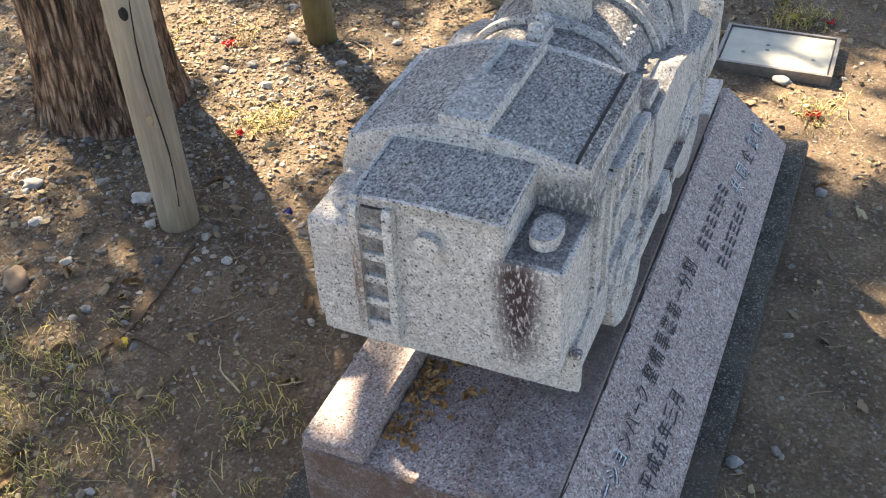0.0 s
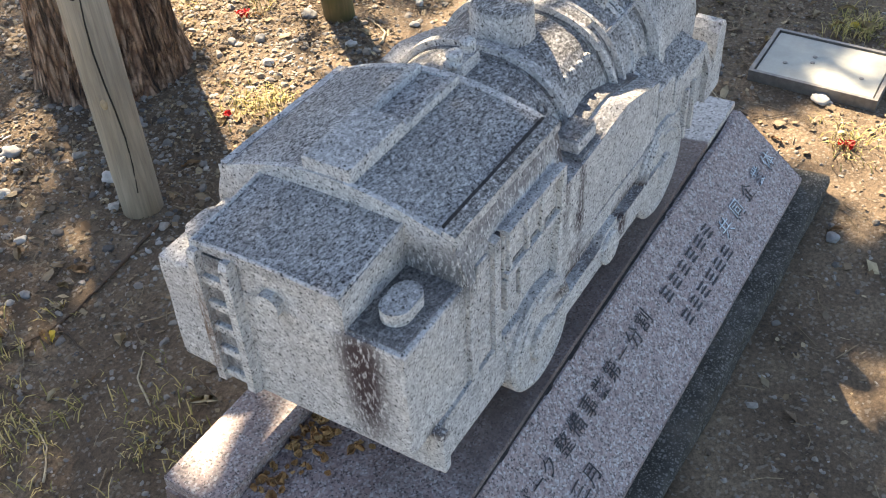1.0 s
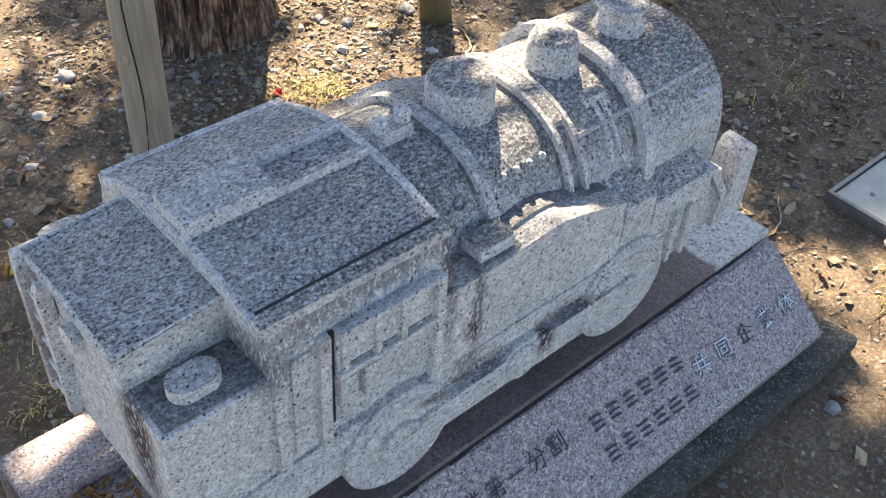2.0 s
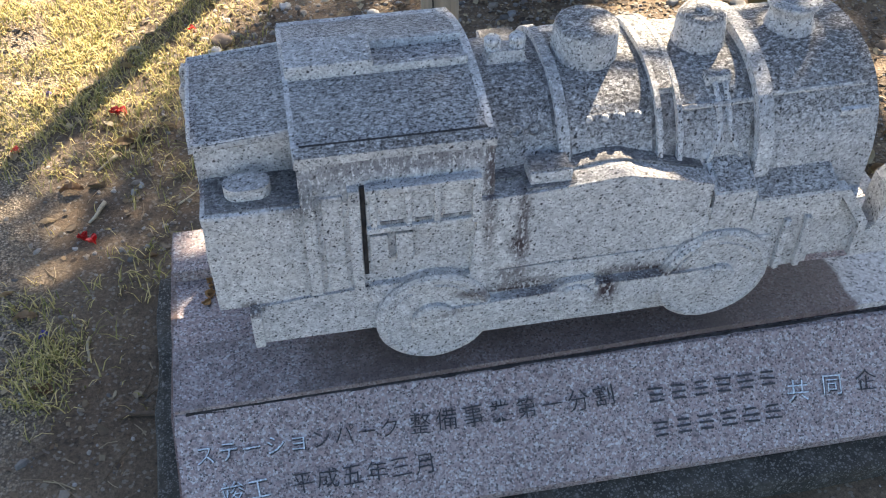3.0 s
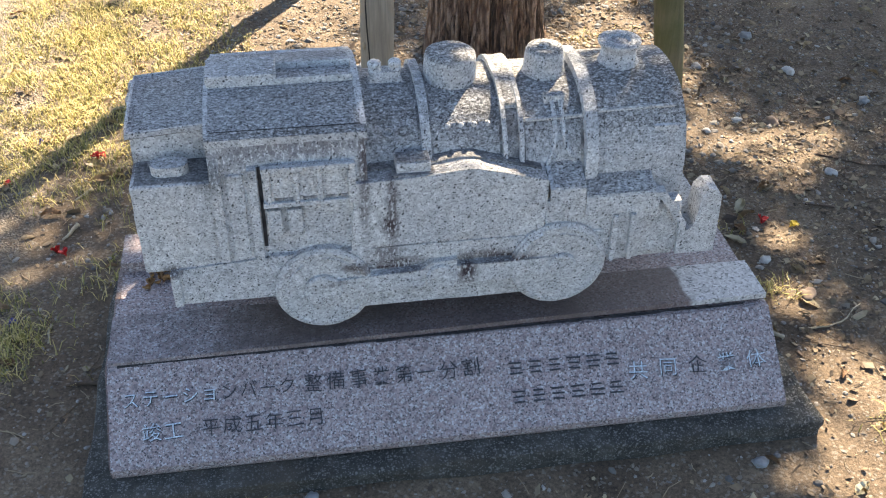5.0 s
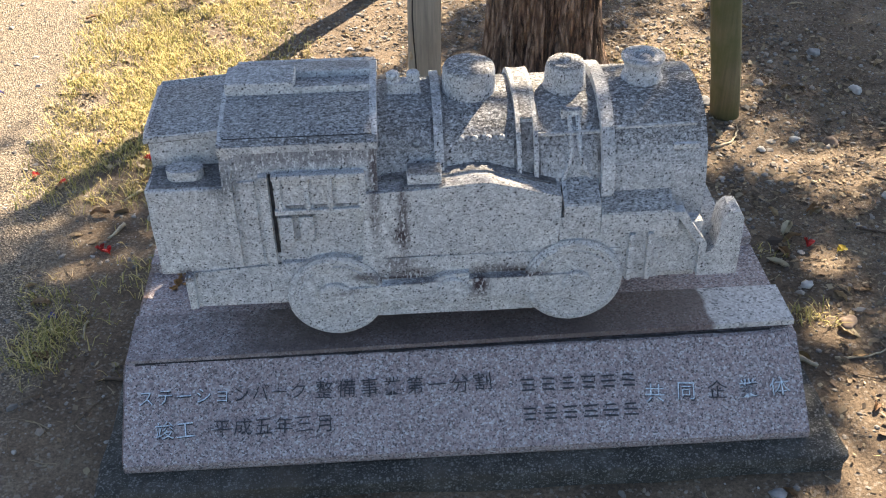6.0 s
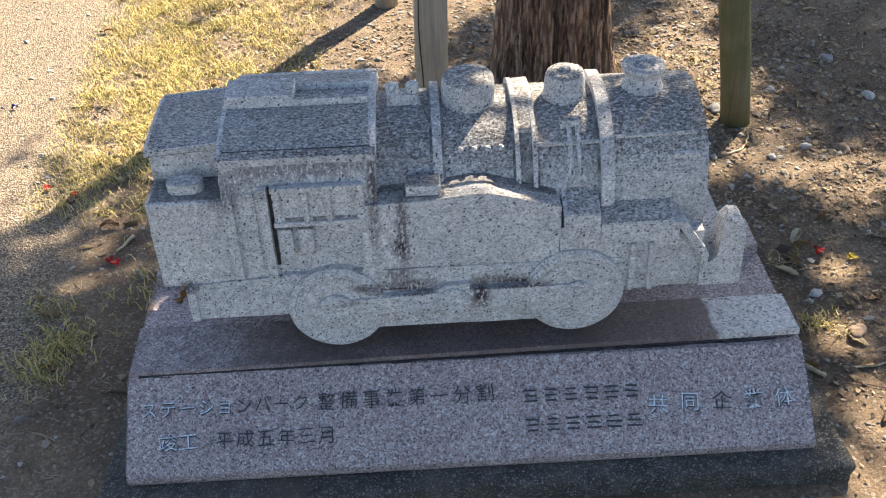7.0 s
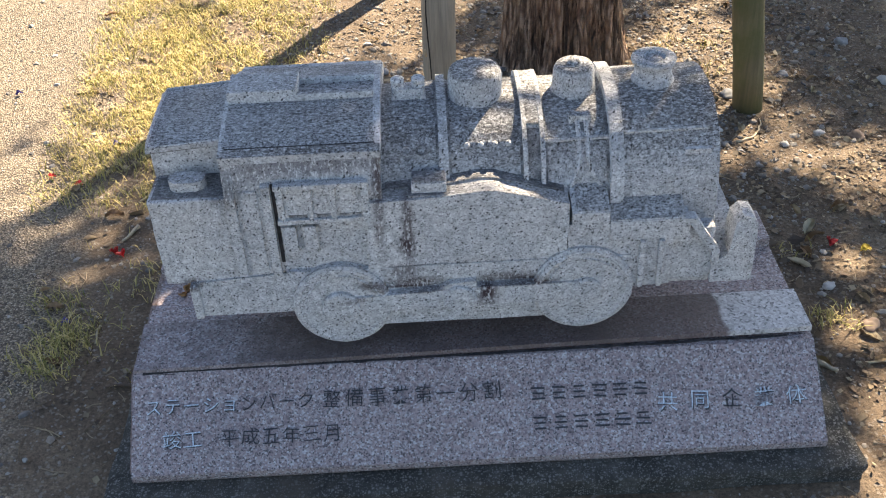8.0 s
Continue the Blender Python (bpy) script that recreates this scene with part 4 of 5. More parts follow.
b = bmesh.new()
clumps = []
for _ in range(3300):
    x, y = rng.uniform(-1.6, 3.9), rng.uniform(-2.9, 3.9)
    if rng.random() > shaded(x, y):
        continue
    h = rng.uniform(2.7, 4.4)
    c = Vector((x, y, 0)) + SUN * h
    clumps.append(c)
    for _ in range(22):
        p = c + Vector((rng.gauss(0, 0.075), rng.gauss(0, 0.075), rng.gauss(0, 0.06))) - Vector((TX, TY, 0))
        u = Vector((rng.gauss(0, 1), rng.gauss(0, 1), rng.gauss(0, 0.5))).normalized()
        w = u.orthogonal().normalized()
        w.rotate(Matrix.Rotation(rng.uniform(0, 6.28), 3, u))
        s = rng.uniform(0.035, 0.055)
        b.faces.new([b.verts.new(p + q) for q in (-u * s, w * s * 0.45, u * s, -w * s * 0.45)])
for _ in range(750):
    x, y = (rng.uniform(1.72, 3.3), rng.uniform(1.25, 3.3)) if rng.random() < 0.65 else (rng.uniform(1.35, 2.6), rng.uniform(0.15, 0.95))
    if shaded(x, y) < 0.5:
        continue
    c = Vector((x, y, 0)) + SUN * rng.uniform(2.7, 4.4)
    for _ in range(22):
        p = c + Vector((rng.gauss(0, 0.085), rng.gauss(0, 0.085), rng.gauss(0, 0.07))) - Vector((TX, TY, 0))
        u = Vector((rng.gauss(0, 1), rng.gauss(0, 1), rng.gauss(0, 0.5))).normalized()
        w = u.orthogonal().normalized()
        w.rotate(Matrix.Rotation(rng.uniform(0, 6.28), 3, u))
        s = rng.uniform(0.035, 0.055)
        b.faces.new([b.verts.new(p + q) for q in (-u * s, w * s * 0.45, u * s, -w * s * 0.45)])
# unseen leaf clumps added to shade chosen patches, openings cut to light others
more = random.Random(3)
for _ in range(46):
    c = Vector((more.uniform(0.93, 1.26), more.uniform(-0.18, 0.13), 0)) + SUN * more.uniform(2.7, 4.4)
    for _ in range(22):
        p = c + Vector((more.gauss(0, 0.06), more.gauss(0, 0.06), more.gauss(0, 0.06))) - Vector((TX, TY, 0))
        u = Vector((more.gauss(0, 1), more.gauss(0, 1), more.gauss(0, 0.5))).normalized()
        w = u.orthogonal().normalized()
        w.rotate(Matrix.Rotation(more.uniform(0, 6.28), 3, u))
        s = more.uniform(0.035, 0.055)
        b.faces.new([b.verts.new(p + q) for q in (-u * s, w * s * 0.45, u * s, -w * s * 0.45)])
for x0, x1, y0, y1, amount in ((2.05, 2.8, -0.4, 0.9, 70), (-0.38, -0.23, 0.08, 0.42, 20), (-0.2, -0.1, 0.29, 0.44, 8), (-0.2, 0.0, -0.3, -0.02, 12)):
    for _ in range(amount):
        c = Vector((more.uniform(x0, x1), more.uniform(y0, y1), 0)) + SUN * more.uniform(2.7, 4.4)
        for _ in range(22):
            p = c + Vector((more.gauss(0, 0.07), more.gauss(0, 0.07), more.gauss(0, 0.06))) - Vector((TX, TY, 0))
            u = Vector((more.gauss(0, 1), more.gauss(0, 1), more.gauss(0, 0.5))).normalized()
            w = u.orthogonal().normalized()
            w.rotate(Matrix.Rotation(more.uniform(0, 6.28), 3, u))
            s = more.uniform(0.035, 0.055)
            b.faces.new([b.verts.new(p + q) for q in (-u * s, w * s * 0.45, u * s, -w * s * 0.45)])
OPENINGS = [(1.56, 0.12, 0.1), (1.53, 0.36, 0.06), (1.62, 0.6, 0.07), (1.5, -0.12, 0.07), (-0.07, 0.2, 0.06), (-0.02, 0.345, 0.09), (0.05, 0.36, 0.08)]
bare = []
for v in b.faces:
    p = v.calc_center_median() + Vector((TX, TY, 0))
    p -= SUN * p.z
    if any(math.hypot(p.x - x, p.y - y) < r + 0.02 * noise.noise(p * 9) for x, y, r in OPENINGS):
        bare.append(v)
bmesh.ops.delete(b, geom=bare, context="FACES")
part("crown", b, CROWN, tree, "loose green foliage")
b = bmesh.new()
top = Vector((-0.79, 0.21, 2.6))
for k in range(0, len(clumps), 14):
    e = clumps[k] - Vector((TX, TY, 0))
    t = clumps[k] - SUN * clumps[k].z
    if t.y > 0.8 or t.x > 1.3:
        continue
    mid = top.lerp(e, 0.5) + Vector((0, 0, -0.25))
    tube([top, top.lerp(mid, 0.5) + Vector((0, 0, -0.1)), mid, e], [0.045, 0.03, 0.018, 0.005], 6, b)
part("limbs", b, BARK, tree, "spreading limbs")

# ---- ground litter ----
def joined(name, verts, faces, material, label, category):
    me = bpy.data.meshes.new(name)
    me.from_pydata(verts, [], faces)
    me.materials.append(material)
    return tagged(new(name, me), label, category, kind="stuff")


def clear(x, y):
    """Off the footing, the cover, the trunk and the stakes."""
    if -0.07 < x < 1.44 and -0.065 < y < 0.65 or 1.77 < x < 2.03 and -0.06 < y < 0.26:
        return False
    return math.hypot(x - TX, y - TY) > 0.2 and min(math.hypot(x - a, y - b) for a, b in ((0.645, 1.295), (1.6, 1.405), (0.5, 2.46))) > 0.05


def path_side(x, y):
    return x + 0.38 + 0.055 * y


def gravelly(x, y):
    """Thick round the tree, thin on the trodden soil."""
    if path_side(x, y) < 0:
        return 0.06
    g = math.exp(-((x - 1.1) ** 2 + (y - 1.75) ** 2) / 0.9)
    return 0.09 + 0.9 * g * (0.55 + 0.45 * noise.noise(Vector((x * 2.5, y * 2.5, 4))) ** 2 * 4)


ico = bmesh.new()
bmesh.ops.create_icosphere(ico, subdivisions=1, radius=1)
ico.verts.ensure_lookup_table()
ICO_V = [v.co.copy() for v in ico.verts]
ICO_F = [[v.index for v in f.verts] for f in ico.faces]
ico.free()
rng = random.Random(11)
verts, faces = [], []
count = 0
while count < 20000:
    x, y = rng.uniform(-1.0, 3.0), rng.uniform(-0.75, 3.2)
    if not clear(x, y) or rng.random() > gravelly(x, y):
        continue
    size = min(0.014, 0.003 * math.exp(rng.gauss(0.2, 0.55))) * (1.0 if gravelly(x, y) > 0.3 else 0.8)
    turn = Euler((rng.uniform(0, 6), rng.uniform(0, 6), rng.uniform(0, 6))).to_matrix()
    flat = Vector((rng.uniform(0.8, 1.4), rng.uniform(0.7, 1.1), rng.uniform(0.5, 0.8)))
    spin = rng.uniform(0, 6.28)
    z = ground_z(x, y) + size * 0.08
    k = len(verts)
    for v in ICO_V:
        q = turn @ v
        q = Vector((q.x * flat.x, q.y * flat.y, q.z * flat.z)) * size * (1 + 0.42 * math.sin(7 * v.x + count) * math.cos(5 * v.y + count))
        q.rotate(Euler((0, 0, spin)))
        verts.append((x + q.x, y + q.y, z + q.z))
    faces += [[k + i for i in f] for f in ICO_F]
    count += 1
joined("gravel", verts, faces, PEBBLE, "loose grey and brown gravel lying on soil", "gravel")

# stones that stand out
STONE_MATS = [plain("pale stone", (0.42, 0.4, 0.37), 0.85, 0.3, 40), plain("grey stone", (0.22, 0.22, 0.22), 0.85, 0.3, 40), plain("brown stone", (0.2, 0.14, 0.1), 0.85, 0.3, 40)]


def stone(x, y, size, kind, flat=0.6):
    b = bmesh.new()
    bmesh.ops.create_icosphere(b, subdivisions=3, radius=1)
    seed = Vector((x * 31, y * 17, size * 99))
    turn = Euler((0, 0, rng.uniform(0, 6.28)))
    for v in b.verts:
        d = v.co.copy()
        v.co *= 1 + 0.5 * noise.noise(d * 1.2 + seed) + 0.18 * noise.noise(d * 3 + seed)
        v.co = Vector((v.co.x * 1.2, v.co.y * 0.9, v.co.z * flat)) * size
        v.co.rotate(turn)
    ob = part("stone", b, STONE_MATS[kind], None, "", True)
    ob.location = (x, y, ground_z(x, y) + size * flat * 0.45)
    return tagged(ob, ("pale rough stone lying on the soil", "grey rounded stone lying on the soil", "brown flat stone lying on the soil")[kind], "stone", "loose stones")


for args in ((0.69, 1.434, 0.022, 0), (0.64, 1.729, 0.02, 1), (0.322, 1.51, 0.03, 2), (1.764, 0.063, 0.022, 0), (1.54, 1.484, 0.022, 1), (1.848, 1.205, 0.022, 2), (1.747, 1.233, 0.014, 0),
             (1.631, 1.177, 0.013, 0), (1.542, 0.524, 0.014, 0), (0.375, -0.067, 0.013, 1), (1.272, -0.104, 0.014, 1), (1.584, 0.372, 0.02, 2), (2.049, 1.534, 0.02, 0), (1.36, 1.52, 0.016, 1),
             (1.27, 1.42, 0.015, 0), (1.31, 1.58, 0.014, 1), (1.46, 1.28, 0.013, 0), (0.9, 1.55, 0.013, 1), (0.1, 1.55, 0.026, 2), (0.08, 1.5, 0.02, 0), (0.52, 1.62, 0.014, 0), (0.42, 1.45, 0.012, 0),
             (0.3, 1.3, 0.011, 1), (0.55, 1.1, 0.012, 0), (0.47, 1.75, 0.017, 1), (0.28, 1.7, 0.015, 0), (1.9, 0.9, 0.016, 0), (2.2, 1.3, 0.018, 1), (2.0, 1.8, 0.02, 1), (1.75, 1.6, 0.015, 1)):
    stone(*args)

# grass
def grassy(x, y):
    if not clear(x, y):
        return 0.0
    side = path_side(x, y)
    g = 0.0
    if y > 0.95:
        g = max(0, min(1, (side + 0.1) * 8)) * max(0, min(1, (0.75 + 0.1 * (y - 1.5) - side) * 2.5)) * max(0, min(1, (y - 0.95) * 2.5)) * 0.8
    for a, b, r, amount in ((-0.27, 0.48, 0.08, 1.0), (-0.29, 0.4, 0.06, 0.7), (-0.04, 0.33, 0.04, 0.5), (1.11, 1.31, 0.07, 0.8), (0.11, 1.27, 0.12, 0.35), (0.0, 1.03, 0.13, 0.35), (0.16, 0.82, 0.1, 0.25),
                            (2.17, 0.08, 0.07, 0.9), (1.51, 0.62, 0.05, 0.7), (1.515, 0.41, 0.035, 0.9), (-0.33, 0.64, 0.05, 0.5), (0.25, -0.1, 0.04, 0.4), (1.62, -0.05, 0.06, 0.4), (-0.1, 0.7, 0.12, 0.2), (1.5, 1.75, 0.1, 0.5), (2.1, 0.6, 0.08, 0.3)):
        g = max(g, amount * math.exp(-((x - a) ** 2 + (y - b) ** 2) / (r * r)))
    return g * max(0, min(1, 0.75 + 1.6 * noise.noise(Vector((x * 6, y * 6, 9)))))


verts, faces = [], []
count = tries = 0
while count < 26000 and tries < 400000:
    tries += 1
    x, y = rng.uniform(-0.75, 2.4), rng.uniform(-0.2, 3.2)
    if rng.random() > grassy(x, y):
        continue
    for _ in range(2):
        a, h, w = rng.uniform(0, 6.28), rng.uniform(0.012, 0.034), rng.uniform(0.0008, 0.0016)
        lean = rng.uniform(0.3, 1.6) * h
        px, py = x + rng.gauss(0, 0.006), y + rng.gauss(0, 0.006)
        z = ground_z(px, py) - 0.001
        dx, dy = math.cos(a), math.sin(a)
        k = len(verts)
        verts += [(px - dy * w, py + dx * w, z), (px + dy * w, py - dx * w, z), (px + dx * lean * 0.4 + dy * w * 0.8, py + dy * lean * 0.4 - dx * w * 0.8, z + h * 0.65),
                  (px + dx * lean * 0.4 - dy * w * 0.8, py + dy * lean * 0.4 + dx * w * 0.8, z + h * 0.65), (px + dx * lean, py + dy * lean, z + h * 0.8)]
        faces += [(k, k + 1, k + 2, k + 3), (k + 3, k + 2, k + 4)]
        count += 1
joined("grass", verts, faces, GRASS, "short dry yellow and green grass", "grass")

# leaf crumbs and bark chips
verts, faces = [], []
count = 0
while count < 26000:
    x, y = rng.uniform(-0.6, 3.0), rng.uniform(-0.6, 3.1)
    side = path_side(x, y)
    want = 0.07 + 0.93 * max(math.exp(-((x - 1.5) ** 2 + (y - 1.6) ** 2) / 0.8), math.exp(-((x - 2.0) ** 2 + (y - 0.9) ** 2) / 0.45))
    if 0 < side < 0.8 and y > 1.1:
        want = max(want, 0.4)
    if not clear(x, y) or side < 0 and rng.random() < 0.9 or rng.random() > want * (0.4 + 1.2 * max(0, 0.5 + noise.noise(Vector((x * 4, y * 4, 2))))):
        continue
    size = 0.0042 * math.exp(rng.gauss(0.1, 0.5))
    a, n = rng.uniform(0, 6.28), rng.choice((4, 5, 6))
    tilt = Euler((rng.gauss(0, 0.35), rng.gauss(0, 0.35), 0)).to_matrix()
    long = rng.uniform(0.35, 1.0)
    k = len(verts)
    z = ground_z(x, y) + 0.0035 + rng.uniform(0, 0.002)
    for i in range(n):
        f = a + math.tau * i / n
        q = Vector((math.cos(f) * rng.uniform(0.7, 1.3), math.sin(f) * rng.uniform(0.7, 1.3) * long, rng.uniform(-0.2, 0.2))) * size
        q.rotate(Euler((0, 0, a * 3)))
        q = tilt @ q
        verts.append((x + q.x, y + q.y, max(z + q.z, ground_z(x, y))))
    faces.append(tuple(range(k, k + n)))
    count += 1
joined("leaf_litter", verts, faces, LITTER, "crumbled brown leaf litter and bark chips on soil", "leaf litter")

# twigs and straw
verts, faces = [], []
count = 0
while count < 2200:
    x, y = rng.uniform(-0.5, 2.9), rng.uniform(-0.5, 3.0)
    if not clear(x, y) or rng.random() > 0.3 + 0.7 * math.exp(-((x - 1.2) ** 2 + (y - 1.6) ** 2) / 1.2):
        continue
    a, l, r = rng.uniform(0, 6.28), 0.012 * math.exp(rng.gauss(0.2, 0.6)), rng.uniform(0.0005, 0.0014)
    bend = rng.uniform(-0.3, 0.3)
    pts = [(x + l * f * math.cos(a + bend * f), y + l * f * math.sin(a + bend * f)) for f in (-1, 0, 1)]
    k = len(verts)
    for i, (px, py) in enumerate(pts):
        z = ground_z(px, py) + r + 0.001 + rng.uniform(0, 0.003)
        nx, ny = -math.sin(a), math.cos(a)
        verts += [(px + nx * r, py + ny * r, z - r * 0.5), (px - nx * r, py - ny * r, z - r * 0.5), (px, py, z + r)]
    for i in (0, 3):
        faces += [(k + i, k + i + 1, k + i + 4, k + i + 3), (k + i + 1, k + i + 2, k + i + 5, k + i + 4), (k + i + 2, k + i, k + i + 3, k + i + 5)]
    count += 1
joined("straw", verts, faces, TWIG, "short dry straw and twig bits on the ground", "straw")


TWIG_BROWN = plain("brown twig bark", (0.09, 0.06, 0.04), 0.9, 0.4, 60)
TWIG_PALE = plain("pale dry stalk", (0.42, 0.35, 0.24), 0.85, 0.3, 60)


def twig(points, r, pale=False):
    fine = []
    for (x0, y0), (x1, y1) in zip(points, points[1:]):
        fine += [(x0 + (x1 - x0) * i / 4, y0 + (y1 - y0) * i / 4) for i in range(4)]
    fine.append(points[-1])
    pts = []
    for x, y in fine:
        x, y = x + 0.006 * noise.noise(Vector((x * 40, y * 40, 0))), y + 0.006 * noise.noise(Vector((x * 40, y * 40, 5)))
        pts.append((x, y, ground_z(x, y) + r * 0.9))
    ob = part("twig", tube(pts, [r * (1 - 0.6 * i / len(pts)) for i in range(len(pts))], 7), TWIG_PALE if pale else TWIG_BROWN, None, "", True)
    return tagged(ob, "pale dry stalk lying on the soil" if pale else "dark brown twig lying on the soil", "twig", "fallen twigs")


twig([(0.607, 1.21), (0.53, 1.2), (0.443, 1.184), (0.36, 1.17), (0.273, 1.167), (0.152, 1.204)], 0.0045)
twig([(0.092, 1.185), (0.098, 1.106), (0.124, 1.025)], 0.003)
twig([(0.27, 1.17), (0.25, 1.1), (0.24, 1.04)], 0.003)
twig([(1.501, 1.205), (1.56, 1.23), (1.595, 1.298), (1.6, 1.33)], 0.004, True)
twig([(-0.194, 0.53), (-0.194, 0.47)], 0.004, True)
twig([(-0.542, 1.712), (-0.46, 1.71), (-0.406, 1.68), (-0.39, 1.62)], 0.003)
twig([(-0.16, 1.09), (-0.2, 1.04)], 0.005, True)
twig([(-0.18, 0.93), (-0.21, 0.87)], 0.006, True)
twig([(-0.05, 0.31), (-0.09, 0.32), (-0.13, 0.315)], 0.006)
twig([(1.43, 0.27), (1.47, 0.24)], 0.007, True)
twig([(1.517, 0.26), (1.57, 0.262), (1.623, 0.271), (1.7, 0.33)], 0.003, True)
twig([(0.2, 0.85), (0.24, 0.92), (0.3, 0.96)], 0.0025, True)
twig([(-0.02, 0.9), (0.04, 0.95), (0.07, 1.03)], 0.0025, True)
twig([(1.75, 0.75), (1.85, 0.72), (1.98, 0.76)], 0.003)
twig([(1.9, 1.0), (2.02, 0.93), (2.2, 0.9)], 0.003)

# fallen leaves, petals
def leaf_mesh(length, width, curl, seed):
    b = bmesh.new()
    r = random.Random(seed)
    rows = []
    for i in range(8):
        f = i / 7
        w = width * math.sin(math.pi * min(1, 0.06 + f * 0.94) ** 0.85) * (1 + 0.12 * r.uniform(-1, 1)) + 0.0006
        zc = curl * math.sin(f * 3.1) + 0.002 * r.uniform(-1, 1)
        rows.append([b.verts.new((length * (f - 0.5), w * g, max(0.0, zc + abs(g) * curl * 0.9 * (1 + 0.3 * r.uniform(-1, 1))))) for g in (-1, -0.5, 0, 0.5, 1)])
    for p, q in zip(rows, rows[1:]):
        for i in range(4):
            b.faces.new((p[i], p[i + 1], q[i + 1], q[i]))
    b.faces.ensure_lookup_table()
    bmesh.ops.solidify(b, geom=b.faces[:], thickness=0.0006)
    me = bpy.data.meshes.new("fallen_leaf")
    bmesh.ops.recalc_face_normals(b, faces=b.faces[:])
    b.to_mesh(me)
    b.free()
    return me


LEAVES = []
for i in range(6):
    me = leaf_mesh(rng.uniform(0.035, 0.055), rng.uniform(0.008, 0.014), rng.uniform(0.003, 0.009), i)
    me.materials.append(LEAF)
    LEAVES.append(me)
for me, mat in ((leaf_mesh(0.03, 0.012, 0.006, 21), YELLOW), (leaf_mesh(0.026, 0.012, 0.008, 22), RED), (leaf_mesh(0.02, 0.009, 0.007, 23), BLUE)):
    me.materials.append(mat)
    LEAVES.append(me)


def leaf(x, y, k, size=1.0, label="curled dry brown leaf lying on the ground"):
    ob = new("fallen_leaf" if k < 7 else "petal", LEAVES[k])
    ob.matrix_basis = pose(x, y, ground_z(x, y) + 0.0025, rng.uniform(-14, 14), rng.uniform(-14, 14), rng.uniform(0, 360)) @ Matrix.Diagonal((size, size, size, 1))
    return tagged(ob, label, "leaf" if k < 7 else "petal", "fallen leaves" if k < 7 else "fallen petals")


for x, y, size in ((-0.148, 1.133, 1.3), (-0.169, 1.22, 1.2), (-0.358, 1.337, 1.2), (-0.28, 1.396, 1.2), (-0.129, 1.539, 1.0), (-0.399, 1.14, 1.0), (-0.254, 0.979, 1.1), (1.57, 0.716, 1.1), (1.57, 0.762, 1.2), (1.45, 0.27, 0.9),
                   (-0.214, 1.476, 1.2), (-0.308, 1.379, 1.0), (-0.242, 1.39, 1.3), (1.296, 1.835, 1.2), (1.332, 1.766, 1.2), (-0.312, 2.152, 1.2), (-0.364, 2.334, 1.0), (0.3, 1.023, 0.9), (0.406, 1.256, 1.0), (0.23, 1.161, 0.9),
                   (0.354, 1.538, 1.2), (0.167, 1.259, 1.1), (-0.127, 1.144, 1.2), (-0.041, 1.184, 1.0), (1.299, -0.102, 0.6), (1.5, 0.62, 1.2), (1.53, 0.66, 1.1), (1.0, 1.36, 1.2), (1.03, 1.33, 1.1), (0.82, 1.3, 1.1)):
    leaf(x, y, rng.randrange(6), size)
count = 0
while count < 190:
    x, y = rng.uniform(-0.6, 2.6), rng.uniform(-0.3, 2.9)
    want = 0.9 if (x < 0.4 and y > 1.1) or x > 1.4 else 0.35
    if not clear(x, y) or path_side(x, y) < -0.05 and rng.random() < 0.9 or y < 0.2 and x < 1.3 or rng.random() > want:
        continue
    leaf(x, y, rng.randrange(6), rng.uniform(0.5, 1.15))
    count += 1
for x, y in ((1.44, 1.664), (1.46, 1.65), (1.024, 1.358), (1.601, -0.028), (1.605, -0.045), (2.151, -0.018), (-0.156, 1.257), (-0.17, 1.262), (-0.22, 0.822), (-0.2, 0.81), (-0.394, 1.15), (-0.483, 1.2), (1.6, 0.69), (0.02, 1.62)):
    leaf(x, y, 7, rng.uniform(0.8, 1.2), "small red petal lying on the ground")
for x, y in ((-0.28, 0.544), (-0.331, 1.364), (-0.731, 1.73), (0.756, 1.06)):
    leaf(x, y, 8, 1.1, "small dark blue petal lying on the ground")
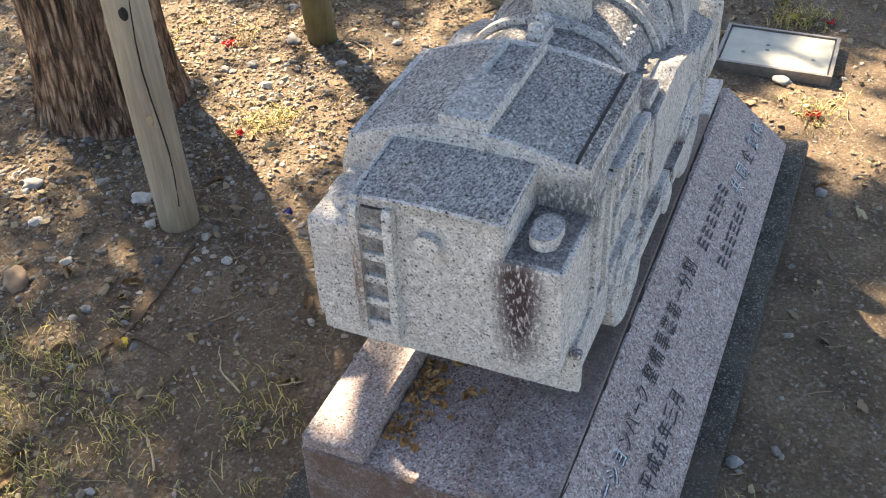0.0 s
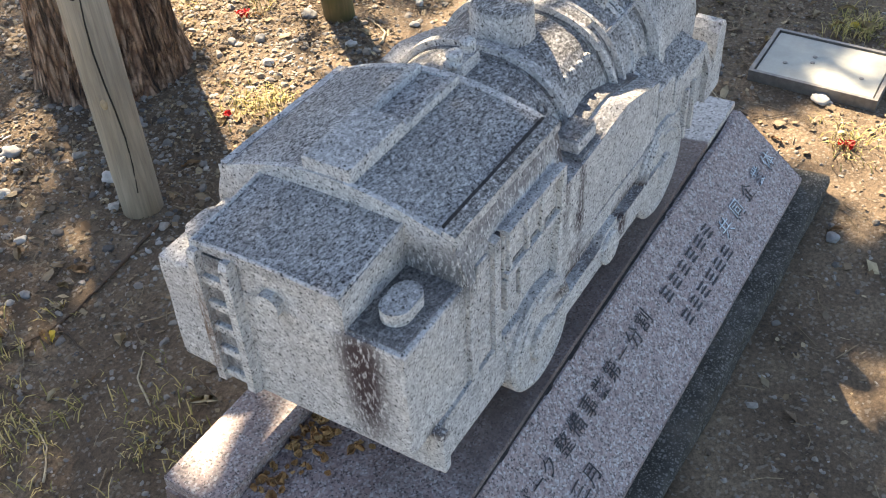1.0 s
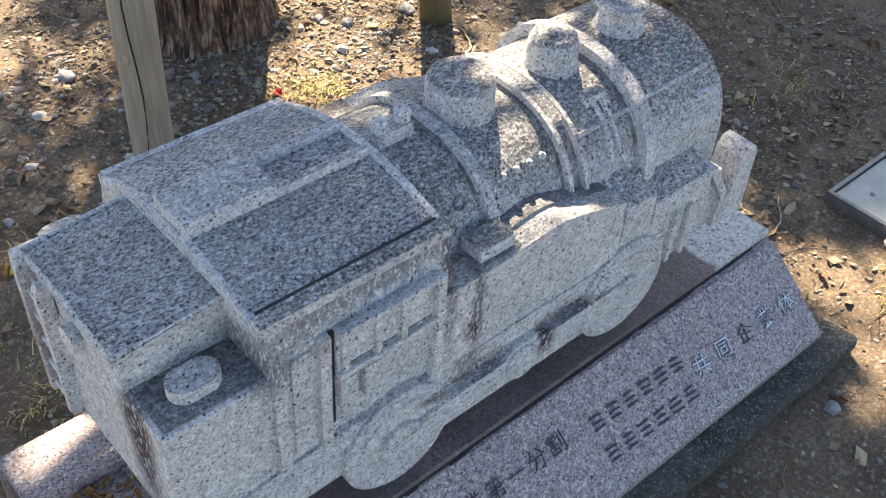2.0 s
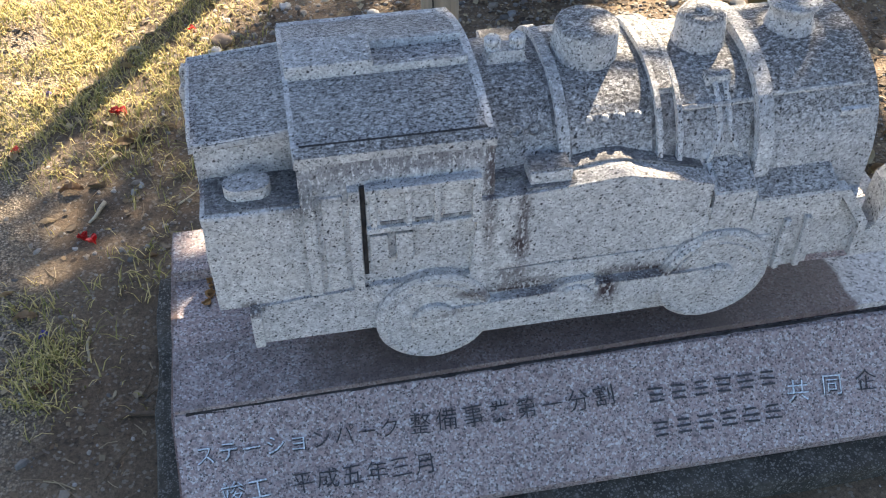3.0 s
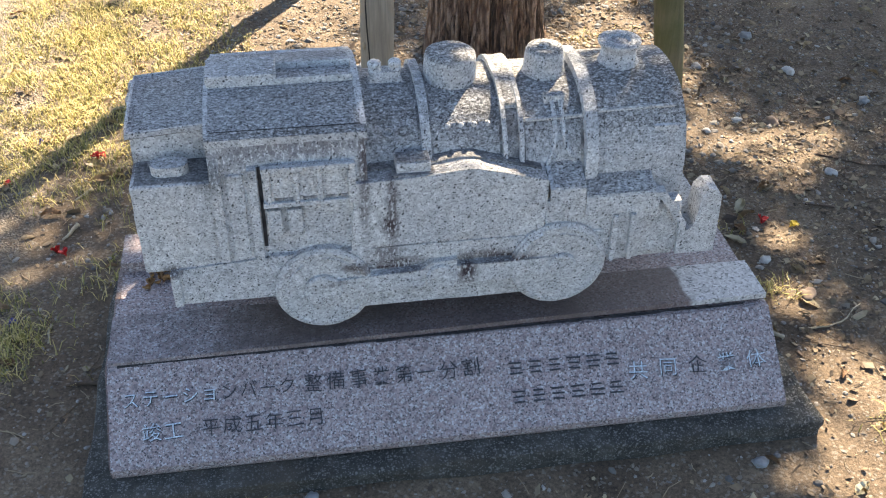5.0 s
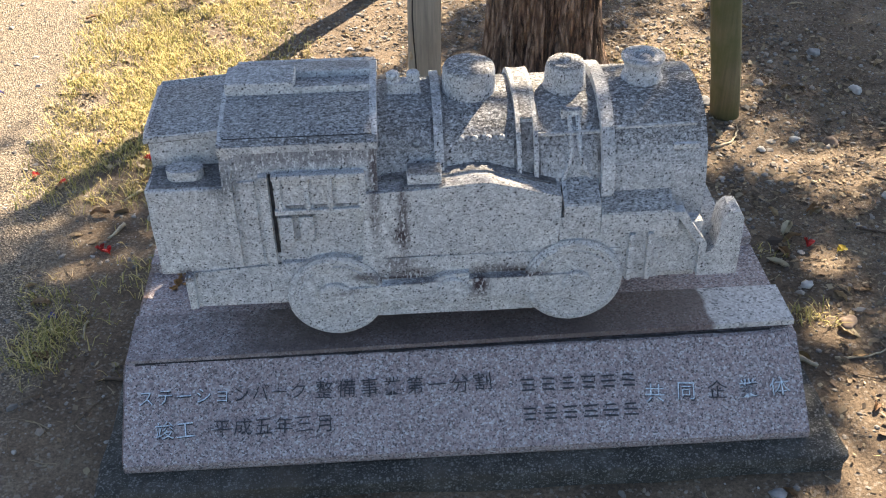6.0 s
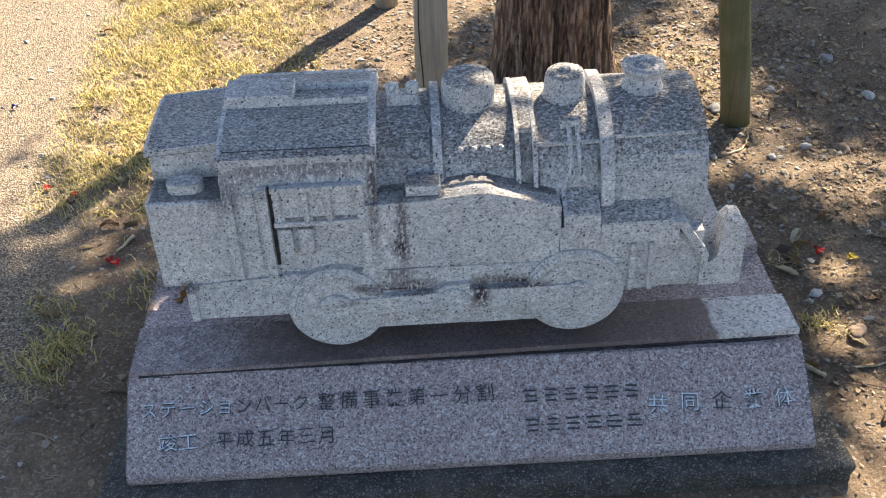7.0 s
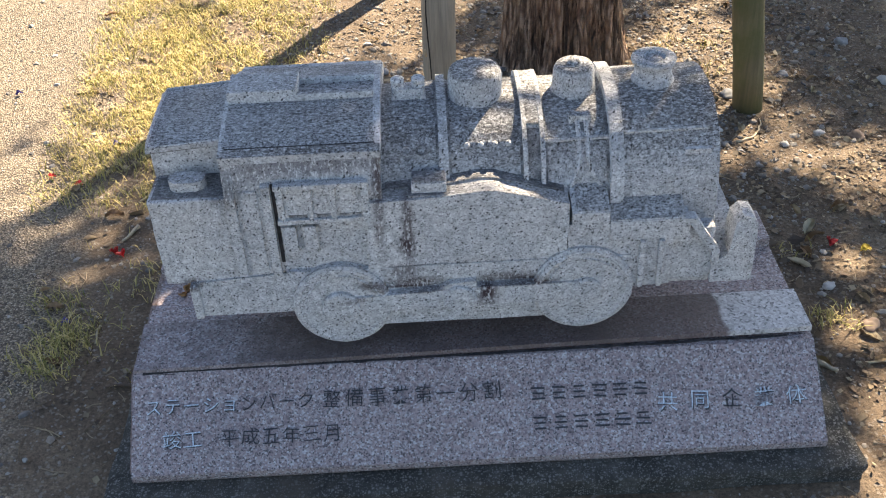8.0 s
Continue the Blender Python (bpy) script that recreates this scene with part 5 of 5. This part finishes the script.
for x, y in ((1.677, 0.658), (2.17, 0.09), (2.19, 0.06), (0.237, 1.155)):
    leaf(x, y, 6, 1.0, "small yellow leaf lying on the ground")

# seeds in the trough of the plinth
SEED_MESHES = []
for i in range(5):
    b = bmesh.new()
    bmesh.ops.create_icosphere(b, subdivisions=2, radius=0.0075, matrix=Matrix.Diagonal((1.0, 0.8, 0.6, 1)))
    bmesh.ops.delete(b, geom=[f for f in b.faces if f.calc_center_median().z > 0.0018 + 0.002 * noise.noise(f.calc_center_median() * 300)], context="FACES")
    for v in b.verts:
        v.co *= 1 + 0.75 * noise.noise(v.co * 210 + Vector((i * 7, 0, 0)))
    bmesh.ops.solidify(b, geom=b.faces[:], thickness=0.0011)
    me = bpy.data.meshes.new("seed_husk")
    b.to_mesh(me)
    b.free()
    me.materials.append(SEED)
    SEED_MESHES.append(me)
HEAPS = [(0.215, 0.452, 0.024, 16), (0.17, 0.448, 0.02, 12), (0.1, 0.45, 0.026, 12), (0.2, 0.405, 0.02, 7), (0.205, 0.36, 0.012, 4), (0.13, 0.4, 0.02, 5), (0.085, 0.425, 0.018, 8), (0.25, 0.42, 0.025, 6)]
for hx, hy, spread, amount in HEAPS:
    for i in range(amount):
        x, y = hx + rng.gauss(0, spread), min(0.458, hy + rng.gauss(0, spread * 0.6))
        ob = new("seed_husk", SEED_MESHES[i % 5])
        ob.matrix_basis = pose(x, y, 0.187, rng.uniform(-50, 50), rng.uniform(-50, 50), rng.uniform(0, 360)) @ Matrix.Diagonal((*(rng.uniform(0.6, 1.3),) * 3, 1))
        tagged(ob, "broken orange brown seed husk in the plinth trough", "seed husk", "seed husks")

# a loop of white wire on the soil behind the stake
wx, wy = 0.66, 1.8
pts = [(wx + 0.018 * math.cos(a * 0.5) , wy + 0.008 * math.sin(a * 0.5), ground_z(wx, wy) + 0.003 + 0.004 * (a % 3 == 0)) for a in range(12)] + [(wx + 0.04, wy - 0.012, ground_z(wx, wy) + 0.003)]
tagged(part("wire", tube(pts, 0.0016, 6), WHITE_WIRE, None, "", True), "short bent white wire lying on the soil", "wire")
